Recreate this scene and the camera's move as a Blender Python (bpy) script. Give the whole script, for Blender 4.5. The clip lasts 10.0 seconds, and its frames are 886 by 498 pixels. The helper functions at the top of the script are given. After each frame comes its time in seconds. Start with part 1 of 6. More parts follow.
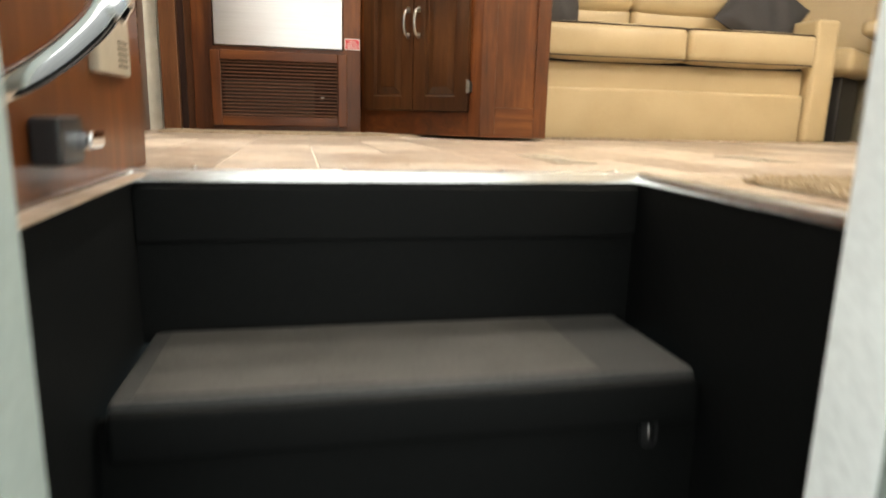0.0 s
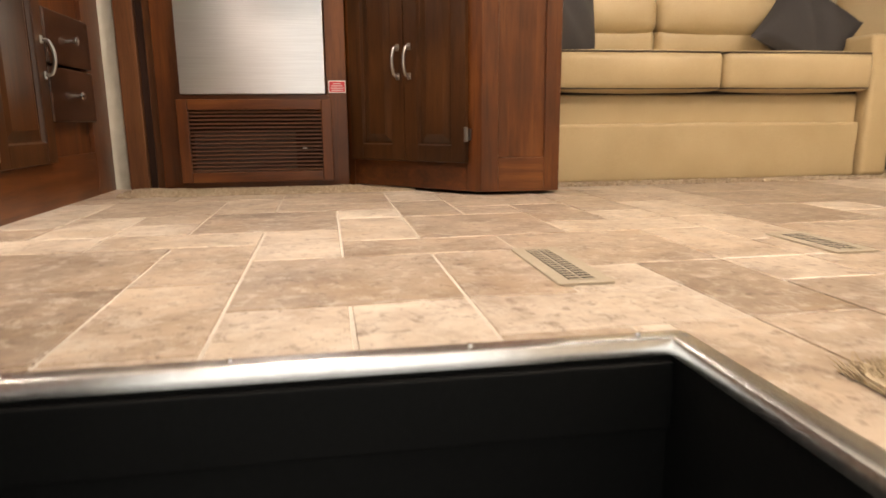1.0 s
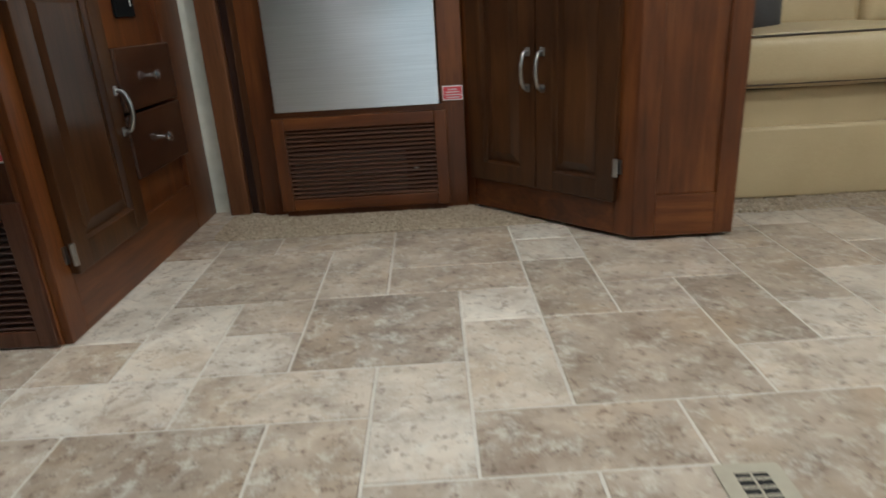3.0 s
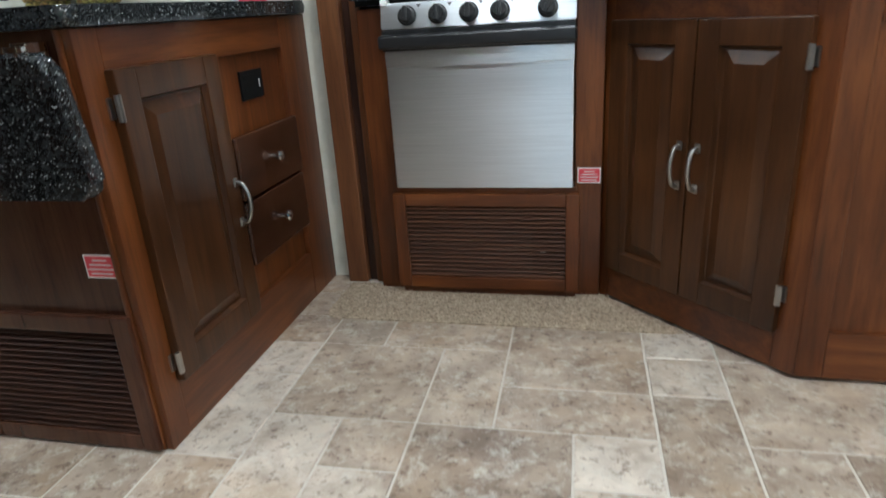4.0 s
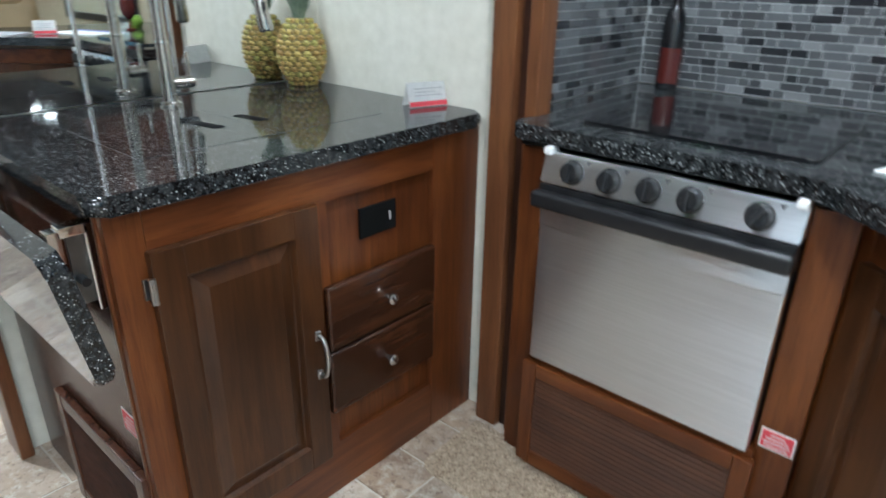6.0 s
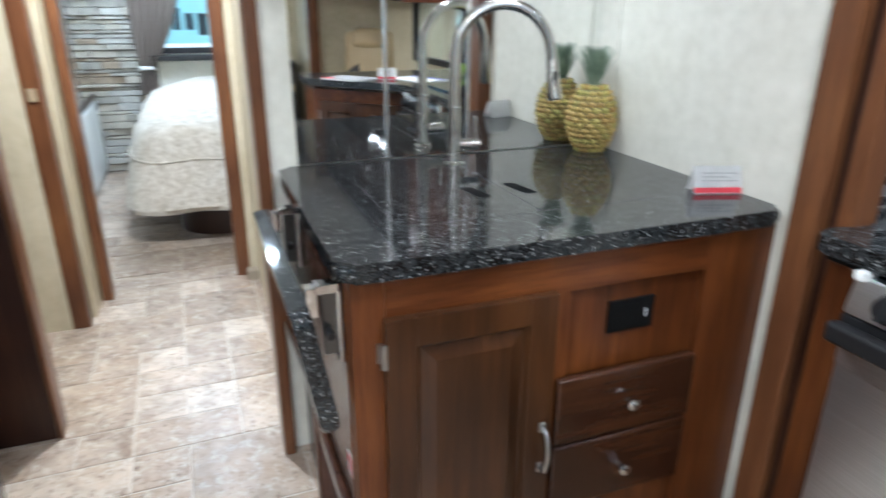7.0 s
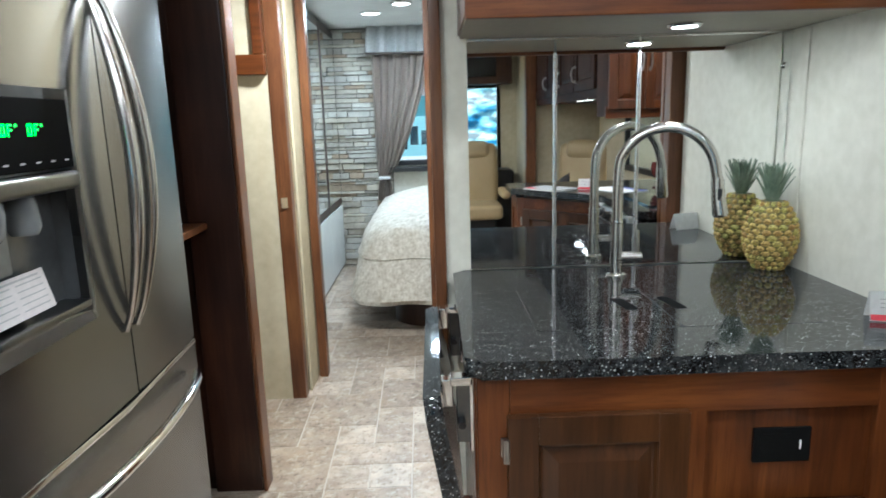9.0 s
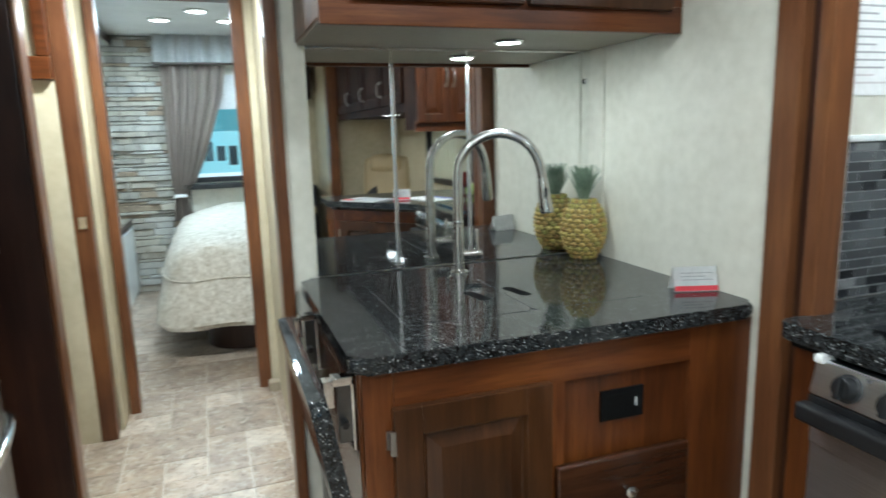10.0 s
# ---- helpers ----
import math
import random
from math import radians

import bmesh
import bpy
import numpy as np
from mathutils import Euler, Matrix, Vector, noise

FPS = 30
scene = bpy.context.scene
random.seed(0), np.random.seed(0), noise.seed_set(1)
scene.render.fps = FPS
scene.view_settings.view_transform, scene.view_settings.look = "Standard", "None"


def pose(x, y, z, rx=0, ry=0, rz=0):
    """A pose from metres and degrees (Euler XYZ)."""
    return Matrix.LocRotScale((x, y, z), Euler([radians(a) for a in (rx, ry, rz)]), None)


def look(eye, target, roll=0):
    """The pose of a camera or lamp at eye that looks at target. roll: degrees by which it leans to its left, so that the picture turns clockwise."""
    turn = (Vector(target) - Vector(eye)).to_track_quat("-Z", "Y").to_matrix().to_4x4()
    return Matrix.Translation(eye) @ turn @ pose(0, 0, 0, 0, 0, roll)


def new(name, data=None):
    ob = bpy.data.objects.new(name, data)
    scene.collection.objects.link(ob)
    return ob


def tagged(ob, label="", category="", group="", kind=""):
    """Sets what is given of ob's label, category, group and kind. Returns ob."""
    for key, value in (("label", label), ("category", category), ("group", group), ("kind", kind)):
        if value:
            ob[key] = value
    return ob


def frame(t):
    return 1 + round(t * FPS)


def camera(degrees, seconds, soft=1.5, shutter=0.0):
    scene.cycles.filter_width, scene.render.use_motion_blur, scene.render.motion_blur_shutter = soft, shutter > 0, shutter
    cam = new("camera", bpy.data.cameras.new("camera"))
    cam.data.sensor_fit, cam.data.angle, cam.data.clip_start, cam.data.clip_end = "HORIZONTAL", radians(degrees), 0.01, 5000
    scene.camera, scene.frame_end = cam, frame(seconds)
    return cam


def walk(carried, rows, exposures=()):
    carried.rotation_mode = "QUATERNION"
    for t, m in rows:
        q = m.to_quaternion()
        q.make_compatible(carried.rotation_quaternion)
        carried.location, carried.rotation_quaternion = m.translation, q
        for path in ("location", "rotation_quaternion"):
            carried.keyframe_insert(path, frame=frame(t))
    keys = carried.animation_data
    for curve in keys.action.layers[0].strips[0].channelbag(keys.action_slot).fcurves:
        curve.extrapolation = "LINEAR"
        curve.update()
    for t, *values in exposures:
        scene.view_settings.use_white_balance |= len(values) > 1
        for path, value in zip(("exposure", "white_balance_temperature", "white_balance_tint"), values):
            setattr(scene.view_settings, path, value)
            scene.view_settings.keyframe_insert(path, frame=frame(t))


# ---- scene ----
cam = camera(69.2, 10.0, 1.6, 0.5)
PATH = [
    (0, (0.035, -0.039, 0.096), (0.436, 1.877, -0.312), 1.5),
    (0.1, (0.055, 0.014, 0.132), (0.438, 1.935, -0.272), 1.7),
    (0.5, (0.124, 0.162, 0.22), (0.475, 2.097, -0.142), 0.5),
    (1, (0.213, 0.325, 0.261), (0.528, 2.26, -0.134), -0.5),
    (1.5, (0.225, 0.412, 0.404), (0.254, 2.33, -0.164), -4.0),
    (2, (0.229, 0.536, 0.479), (0.192, 2.454, -0.086), -4.0),
    (2.2, (0.227, 0.576, 0.532), (0.282, 2.489, -0.049), -3.1),
    (3.3, (0.189, 0.883, 0.73), (0.035, 2.742, 0.009), -4.2),
    (3.5, (0.225, 0.931, 0.811), (-0.07, 2.773, 0.091), -4.0),
    (4, (0.23, 1.061, 0.879), (-0.214, 2.878, 0.171), -3.7),
    (4.5, (0.255, 1.208, 1.019), (-0.284, 2.966, 0.232), -2.3),
    (5, (0.327, 1.352, 1.062), (-0.342, 3.047, 0.239), -1.8),
    (5.2, (0.405, 1.435, 1.108), (-0.404, 3.064, 0.275), -2.2),
    (6.3, (0.389, 1.743, 1.278), (-0.925, 3.036, 0.503), 4.5),
    (6.4, (0.365, 1.755, 1.284), (-0.983, 3.024, 0.526), 6.1),
    (6.5, (0.363, 1.788, 1.293), (-1.077, 2.959, 0.548), 4.7),
    (7, (0.359, 1.85, 1.33), (-1.389, 2.518, 0.625), 0.3),
    (7.5, (0.399, 1.918, 1.356), (-1.486, 2.159, 0.732), -0.6),
    (8, (0.453, 1.964, 1.381), (-1.479, 1.956, 0.866), -1.6),
    (8.5, (0.49, 1.985, 1.384), (-1.461, 1.964, 0.948), -1.3),
    (9, (0.52, 1.991, 1.375), (-1.441, 2.011, 0.98), -1.7),
    (9.5, (0.523, 1.931, 1.376), (-1.418, 2.227, 0.992), -2.3),
    (10, (0.534, 1.827, 1.347), (-1.324, 2.473, 0.988), -1.6),
]
EXPOSURE = [(0.0, 0.85, 7100, 10), (0.5, 0.68, 7800, 18), (1.0, 0.4, 7900, 19), (1.5, 0.04, 7800, 20), (2.0, -0.18, 7400, 14), (2.2, -0.22, 7100, 12), (3.3, -0.4, 5450, 0), (4.0, -0.02, 5420, 3), (4.5, 0.31, 5400, 6), (5.2, 0.31, 5400, 8), (6.3, 0.32, 5180, 2), (7.0, 0.37, 5330, 8), (7.5, 0.35, 5350, 9), (8.0, 0.2, 5400, 10), (8.5, 0.15, 5430, 9), (9.0, 0.1, 5430, 4), (10.0, 0.03, 5430, -1)]
walk(cam, [(t, look(eye, target, roll)) for t, eye, target, roll in PATH], EXPOSURE)


# ---- world, lamps ----
world = bpy.data.worlds.new("hall_light")
scene.world = world
world.use_nodes = True
world.node_tree.nodes["Background"].inputs[0].default_value = (0.82, 0.90, 0.92, 1)
world.node_tree.nodes["Background"].inputs[1].default_value = 1.4

CEILING = 2.12
CEILING_LAMPS = [(-0.35, 1.55), (0.75, 1.75), (2.3, 0.95), (2.7, 0.75), (3.3, 1.0), (-2.15, 1.65), (-0.1, 2.5), (0.85, 0.75), (0.05, 3.22)]
BEDROOM_LAMPS = [(-4.42, 1.79), (-4.82, 1.53), (-4.80, 2.00)]
PUCKS = [(-1.21, 2.65)]
LIVING_PUCKS = [(1.48, 3.14), (1.74, 3.14)]


def lamp(name, x, y, z, watts, radius, colour):
    data = bpy.data.lights.new(name, "AREA")
    data.shape, data.size, data.energy, data.color = "DISK", radius * 2, watts, colour
    ob = new(name, data)
    ob.matrix_world = Matrix.Translation((x, y, z))
    return ob


for lx, ly in CEILING_LAMPS:
    lamp("ceiling_lamp_light", lx, ly, CEILING - 0.03, 38 if lx < -2 else 9.5 if ly > 2 else 6.5 if lx < 0 else 14 if lx < 0.8 else 11 if lx < 1 else 14, 0.07, (1.0, 0.955, 0.89))
for lx, ly in BEDROOM_LAMPS:
    lamp("bedroom_lamp_light", lx, ly, 2.18, 11.5, 0.07, (0.88, 0.96, 1.0))
for lx, ly in PUCKS:
    lamp("puck_light_light", lx, ly, 1.589, 2.3, 0.035, (1.0, 0.96, 0.9))
for lx, ly in LIVING_PUCKS:
    lamp("living_puck_light", lx, ly, 1.485, 1.0, 0.035, (1.0, 0.96, 0.9))


# ---- materials ----
def material(name, rough=0.5, metal=0.0, coat=0.0):
    m = bpy.data.materials.new(name)
    m.use_nodes = True
    b = m.node_tree.nodes["Principled BSDF"]
    b.inputs["Roughness"].default_value, b.inputs["Metallic"].default_value = rough, metal
    b.inputs["Coat Weight"].default_value = coat
    b.inputs["Coat Roughness"].default_value = 0.12
    return m, m.node_tree, b


def node(tree, kind, **values):
    n = tree.nodes.new(kind)
    for key, value in values.items():
        n.inputs[key].default_value = value
    return n


def coords(tree, scale=(1, 1, 1), kind="Object"):
    tc, mp = tree.nodes.new("ShaderNodeTexCoord"), tree.nodes.new("ShaderNodeMapping")
    mp.inputs["Scale"].default_value = scale
    tree.links.new(tc.outputs[kind], mp.inputs["Vector"])
    return mp.outputs["Vector"]


def ramp(tree, source, stops):
    r = tree.nodes.new("ShaderNodeValToRGB")
    el = r.color_ramp.elements
    while len(el) < len(stops):
        el.new(0.5)
    for e, (at, colour) in zip(el, stops):
        e.position, e.color = at, (*colour, 1) if len(colour) == 3 else colour
    tree.links.new(source, r.inputs["Fac"])
    return r.outputs["Color"]


def mix(tree, a, b, fac, how="MIX"):
    m = tree.nodes.new("ShaderNodeMix")
    m.data_type, m.blend_type = "RGBA", how
    for sock, value in ((m.inputs[6], a), (m.inputs[7], b), (m.inputs[0], fac)):
        if isinstance(value, (int, float)):
            sock.default_value = value
        elif isinstance(value, tuple):
            sock.default_value = (*value, 1)
        else:
            tree.links.new(value, sock)
    return m.outputs[2]


def bump(tree, b, height, strength=0.2, distance=0.002):
    n = node(tree, "ShaderNodeBump", Strength=strength, Distance=distance)
    tree.links.new(height, n.inputs["Height"])
    tree.links.new(n.outputs["Normal"], b.inputs["Normal"])


def noisy(name, dark, light, scale=40.0, rough=0.5, metal=0.0, strength=0.1, coat=0.0, stretch=(1, 1, 1), detail=5.0, big=2.0, distance=0.002):
    """A material of two colours mixed by fine and broad noise, with a slight relief."""
    m, t, b = material(name, rough, metal, coat)
    v = coords(t, stretch)
    fine, broad = node(t, "ShaderNodeTexNoise", Scale=scale, Detail=detail), node(t, "ShaderNodeTexNoise", Scale=big, Detail=3.0)
    t.links.new(v, fine.inputs["Vector"]), t.links.new(v, broad.inputs["Vector"])
    both = mix(t, fine.outputs["Fac"], broad.outputs["Fac"], 0.5)
    t.links.new(ramp(t, both, [(0.35, dark), (0.65, light)]), b.inputs["Base Color"])
    bump(t, b, fine.outputs["Fac"], strength, distance)
    return m


def wood(name, dark, mid, light, axis="z", rough=0.36, coat=0.14):
    """Stained timber with the grain along one axis; broad tone changes and fine pores."""
    m, t, b = material(name, rough, 0, coat)
    b.inputs["Specular IOR Level"].default_value = 0.34
    long, across = 1.1, 16.0
    stretch = {"z": (across, across, long), "x": (long, across, across), "y": (across, long, across)}[axis]
    v = coords(t, stretch)
    info = t.nodes.new("ShaderNodeObjectInfo")
    shift = t.nodes.new("ShaderNodeVectorMath")
    shift.operation = "SCALE"
    comb = t.nodes.new("ShaderNodeCombineXYZ")
    for n in range(3):
        t.links.new(info.outputs["Random"], comb.inputs[n])
    t.links.new(comb.outputs[0], shift.inputs[0])
    shift.inputs["Scale"].default_value = 40.0
    add = t.nodes.new("ShaderNodeVectorMath")
    t.links.new(v, add.inputs[0]), t.links.new(shift.outputs[0], add.inputs[1])
    grain = node(t, "ShaderNodeTexNoise", Scale=1.6, Detail=8.0, Roughness=0.62, Distortion=0.5)
    pores = node(t, "ShaderNodeTexNoise", Scale=9.0, Detail=4.0, Roughness=0.7)
    t.links.new(add.outputs[0], grain.inputs["Vector"]), t.links.new(add.outputs[0], pores.inputs["Vector"])
    broad = node(t, "ShaderNodeTexNoise", Scale=3.0, Detail=2.0)
    t.links.new(coords(t), broad.inputs["Vector"])
    both = mix(t, grain.outputs["Fac"], broad.outputs["Fac"], 0.45)
    base = ramp(t, both, [(0.33, dark), (0.5, mid), (0.68, light)])
    fleck = ramp(t, pores.outputs["Fac"], [(0.36, (0.55, 0.5, 0.48)), (0.5, (1, 1, 1))])
    t.links.new(mix(t, base, fleck, 0.5, "MULTIPLY"), b.inputs["Base Color"])
    bump(t, b, pores.outputs["Fac"], 0.08, 0.001)
    return m


def granite(name):
    m, t, b = material(name, 0.055, 0, 0.0)
    v = coords(t)
    cells = node(t, "ShaderNodeTexVoronoi", Scale=250.0)
    small = node(t, "ShaderNodeTexVoronoi", Scale=480.0)
    patch = node(t, "ShaderNodeTexNoise", Scale=80.0, Detail=6.0)
    for n in (cells, small, patch):
        t.links.new(v, n.inputs["Vector"])
    dark = ramp(t, patch.outputs["Fac"], [(0.4, (0.006, 0.0065, 0.007)), (0.66, (0.028, 0.0295, 0.031))])
    pick = ramp(t, cells.outputs["Color"], [(0.72, (0, 0, 0)), (0.9, (1, 1, 1))])
    near = ramp(t, cells.outputs["Distance"], [(0.25, (1, 1, 1)), (0.5, (0, 0, 0))])
    fleck = mix(t, pick, near, 1.0, "MULTIPLY")
    pick2 = ramp(t, small.outputs["Color"], [(0.76, (0, 0, 0)), (0.85, (1, 1, 1))])
    one = mix(t, dark, (0.50, 0.52, 0.52), fleck)
    t.links.new(mix(t, one, (0.095, 0.10, 0.10), mix(t, pick2, (0.6, 0.6, 0.6), 1.0, "MULTIPLY")), b.inputs["Base Color"])
    return m


def tile_stone(name, tones):
    """Stone-look vinyl: each tile has its own tone, with cloudy patches, pits and pale scuffs."""
    m, t, b = material(name, 0.36, 0, 0.0)
    info = t.nodes.new("ShaderNodeObjectInfo")
    isl = t.nodes.new("ShaderNodeNewGeometry")
    v = coords(t)
    comb = t.nodes.new("ShaderNodeCombineXYZ")
    tot = t.nodes.new("ShaderNodeMath")
    t.links.new(info.outputs["Random"], tot.inputs[0]), t.links.new(isl.outputs["Random Per Island"], tot.inputs[1])
    t.links.new(tot.outputs[0], comb.inputs[2])
    sc = t.nodes.new("ShaderNodeVectorMath")
    sc.operation, sc.inputs["Scale"].default_value = "SCALE", 37.0
    t.links.new(comb.outputs[0], sc.inputs[0])
    add = t.nodes.new("ShaderNodeVectorMath")
    t.links.new(v, add.inputs[0]), t.links.new(sc.outputs[0], add.inputs[1])
    cloud = node(t, "ShaderNodeTexNoise", Scale=8.5, Detail=9.0, Roughness=0.66, Distortion=0.3)
    grit = node(t, "ShaderNodeTexNoise", Scale=46.0, Detail=6.0, Roughness=0.7)
    scuff = node(t, "ShaderNodeTexNoise", Scale=24.0, Detail=10.0, Roughness=0.8, Distortion=0.25)
    for n in (cloud, grit, scuff):
        t.links.new(add.outputs[0], n.inputs["Vector"])
    wn = t.nodes.new("ShaderNodeTexWhiteNoise")
    wn.noise_dimensions = "1D"
    t.links.new(tot.outputs[0], wn.inputs["W"])
    tone = ramp(t, wn.outputs["Value"], list(zip((0.0, 0.35, 0.65, 1.0), tones)))
    soft = mix(t, tone, ramp(t, cloud.outputs["Fac"], [(0.34, (0.64, 0.58, 0.54)), (0.48, (0.95, 0.94, 0.93)), (0.62, (1.22, 1.22, 1.21))]), 1.0, "MULTIPLY")
    ochre = node(t, "ShaderNodeTexNoise", Scale=5.0, Detail=5.0, Roughness=0.6)
    t.links.new(add.outputs[0], ochre.inputs["Vector"])
    soft = mix(t, soft, (0.36, 0.235, 0.13), ramp(t, ochre.outputs["Fac"], [(0.5, (0, 0, 0)), (0.68, (0.36, 0.36, 0.36))]))
    worn = mix(t, soft, (0.58, 0.54, 0.47), ramp(t, scuff.outputs["Fac"], [(0.505, (0, 0, 0)), (0.62, (0.6, 0.6, 0.6))]))
    pits = mix(t, worn, ramp(t, grit.outputs["Fac"], [(0.34, (0.40, 0.33, 0.29)), (0.46, (1, 1, 1))]), 0.85, "MULTIPLY")
    t.links.new(pits, b.inputs["Base Color"])
    bump(t, b, grit.outputs["Fac"], 0.12, 0.001)
    return m


def plain(name, colour, rough=0.5, metal=0.0, coat=0.0, strength=0.05):
    c = Vector(colour)
    return noisy(name, tuple(c * 0.88), tuple(c * 1.06), 60.0, rough, metal, strength, coat, big=4.0)


def glowing(name, colour, power):
    m, t, b = material(name, 0.5)
    b.inputs["Base Color"].default_value = (*colour, 1)
    b.inputs["Emission Color"].default_value, b.inputs["Emission Strength"].default_value = (*colour, 1), power
    return m


def eye_skin(name):
    """Pineapple eyes: each its own tone from ochre to olive, with a brown rim."""
    m, t, b = material(name, 0.68)
    info = t.nodes.new("ShaderNodeObjectInfo")
    tone = ramp(t, info.outputs["Random"], [(0.0, (0.36, 0.22, 0.065)), (0.4, (0.46, 0.335, 0.10)), (0.7, (0.50, 0.42, 0.12)), (1.0, (0.36, 0.36, 0.10))])
    n = node(t, "ShaderNodeTexNoise", Scale=190.0, Detail=4.0)
    t.links.new(coords(t), n.inputs["Vector"])
    t.links.new(mix(t, tone, ramp(t, n.outputs["Fac"], [(0.35, (0.35, 0.28, 0.25)), (0.62, (1.15, 1.15, 1.1))]), 0.9, "MULTIPLY"), b.inputs["Base Color"])
    bump(t, b, n.outputs["Fac"], 0.4, 0.002)
    return m


def brushed(name, colour, rough, axis):
    m, t, b = material(name, rough, 1.0)
    stretch = {"x": (2, 200, 200), "z": (200, 200, 2)}[axis]
    n = node(t, "ShaderNodeTexNoise", Scale=3.0, Detail=4.0)
    t.links.new(coords(t, stretch), n.inputs["Vector"])
    c = Vector(colour)
    t.links.new(ramp(t, n.outputs["Fac"], [(0.3, tuple(c * 0.9)), (0.7, tuple(c * 1.05))]), b.inputs["Base Color"])
    bump(t, b, n.outputs["Fac"], 0.015, 0.0005)
    b.inputs["Anisotropic"].default_value = 0.9
    b.inputs["Anisotropic Rotation"].default_value = 0.25
    return m


CHERRY = wood("cherry_wood", (0.040, 0.0108, 0.0030), (0.096, 0.0275, 0.0064), (0.185, 0.060, 0.014))
CHERRY_X = wood("cherry_wood_rail", (0.042, 0.0115, 0.0032), (0.10, 0.0287, 0.0068), (0.19, 0.062, 0.0145), "x")
CHERRY_Y = wood("cherry_wood_rail_long", (0.042, 0.0115, 0.0032), (0.10, 0.0287, 0.0068), (0.19, 0.062, 0.0145), "y")
DOOR_WOOD = wood("glazed_door_wood", (0.019, 0.0072, 0.0026), (0.045, 0.017, 0.0055), (0.086, 0.033, 0.0105), "z", 0.3)
PANEL_WOOD = wood("flat_panel_wood", (0.036, 0.0132, 0.007), (0.06, 0.0225, 0.012), (0.09, 0.035, 0.019), "z", 0.26)
DARK_WOOD = wood("dark_mahogany", (0.014, 0.006, 0.004), (0.032, 0.013, 0.008), (0.06, 0.024, 0.013), "z", 0.35)
TRIM_WOOD = wood("door_trim_wood", (0.075, 0.028, 0.0115), (0.135, 0.053, 0.021), (0.21, 0.09, 0.033), "z", 0.35)
DRAWER_WOOD = wood("drawer_wood", (0.016, 0.006, 0.003), (0.034, 0.0125, 0.0055), (0.062, 0.023, 0.0095), "y", 0.24)
SLAT_WOOD = wood("slat_wood", (0.036, 0.012, 0.005), (0.072, 0.026, 0.01), (0.12, 0.045, 0.016), "x", 0.62, 0.0)
MATTE_WOOD = wood("matte_dark_wood", (0.014, 0.006, 0.004), (0.034, 0.0135, 0.008), (0.06, 0.024, 0.013), "z", 0.62, 0.0)
MATTE_WOOD.node_tree.nodes["Principled BSDF"].inputs["Specular IOR Level"].default_value = 0.15
UNDERSIDE = plain("tan_underside_board", (0.26, 0.235, 0.18), 0.5)
GREY_METAL = plain("grey_dispenser_metal", (0.17, 0.172, 0.17), 0.28, 1.0)
GRANITE = granite("black_granite")
TILE = tile_stone("stone_look_tile", ((0.265, 0.202, 0.152), (0.31, 0.246, 0.19), (0.34, 0.262, 0.198), (0.37, 0.296, 0.228)))
TILE_PALE = tile_stone("pale_stone_look_tile", ((0.345, 0.275, 0.215), (0.415, 0.335, 0.26), (0.46, 0.388, 0.315), (0.53, 0.46, 0.385)))
GROUT = noisy("cream_grout", (0.47, 0.42, 0.36), (0.58, 0.53, 0.46), 90.0, 0.8)
WALLPAPER = noisy("mottled_cream_wallpaper", (0.62, 0.60, 0.51), (0.75, 0.73, 0.64), 26.0, 0.6, 0, 0.05, big=3.0)
CREAM = noisy("cream_wall_panel", (0.47, 0.41, 0.28), (0.58, 0.52, 0.38), 22.0, 0.55, 0, 0.04, big=3.0)
CEIL_WHITE = plain("ceiling_white_vinyl", (0.78, 0.79, 0.78), 0.6)
STEEL = brushed("brushed_steel", (0.76, 0.785, 0.815), 0.33, "x")
FRIDGE_STEEL = brushed("fridge_steel", (0.20, 0.194, 0.185), 0.24, "z")
CHROME = plain("chrome", (0.82, 0.82, 0.83), 0.07, 1.0, 0, 0.0)
NICKEL = plain("brushed_nickel", (0.62, 0.60, 0.57), 0.22, 1.0, 0, 0.02)
PULL_METAL = plain("dull_nickel", (0.42, 0.41, 0.39), 0.3, 1.0, 0, 0.02)
BRASS = plain("pale_brass", (0.72, 0.60, 0.40), 0.4, 0.7, 0, 0.02)
EDGE_METAL = plain("polished_edge_metal", (0.88, 0.88, 0.87), 0.27, 1.0, 0, 0.03)
BLACK_PLASTIC = plain("black_plastic", (0.014, 0.014, 0.015), 0.35)
BLACK_GLOSS = plain("black_glass", (0.006, 0.006, 0.007), 0.06, 0, 0.4, 0.0)
FURNACE_GREY = plain("furnace_grey", (0.05, 0.047, 0.043), 0.6)
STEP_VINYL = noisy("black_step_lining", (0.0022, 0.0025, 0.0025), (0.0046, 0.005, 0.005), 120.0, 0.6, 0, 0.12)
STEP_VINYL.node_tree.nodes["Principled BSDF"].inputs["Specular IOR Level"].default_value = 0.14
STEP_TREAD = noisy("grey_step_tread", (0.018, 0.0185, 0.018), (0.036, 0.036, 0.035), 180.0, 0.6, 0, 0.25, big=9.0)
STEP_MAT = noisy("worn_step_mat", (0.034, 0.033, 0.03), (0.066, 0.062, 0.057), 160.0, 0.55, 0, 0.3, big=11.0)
# Near-black colour that paints the shade in gaps and behind slots.
GAP_SHADE = plain("recess_shade", (0.006, 0.0045, 0.0035), 0.9)
LEATHER = noisy("tan_leather", (0.39, 0.29, 0.155), (0.48, 0.37, 0.215), 320.0, 0.42, 0, 0.18, big=3.5)
PIPING = plain("dark_piping", (0.05, 0.032, 0.018), 0.5)
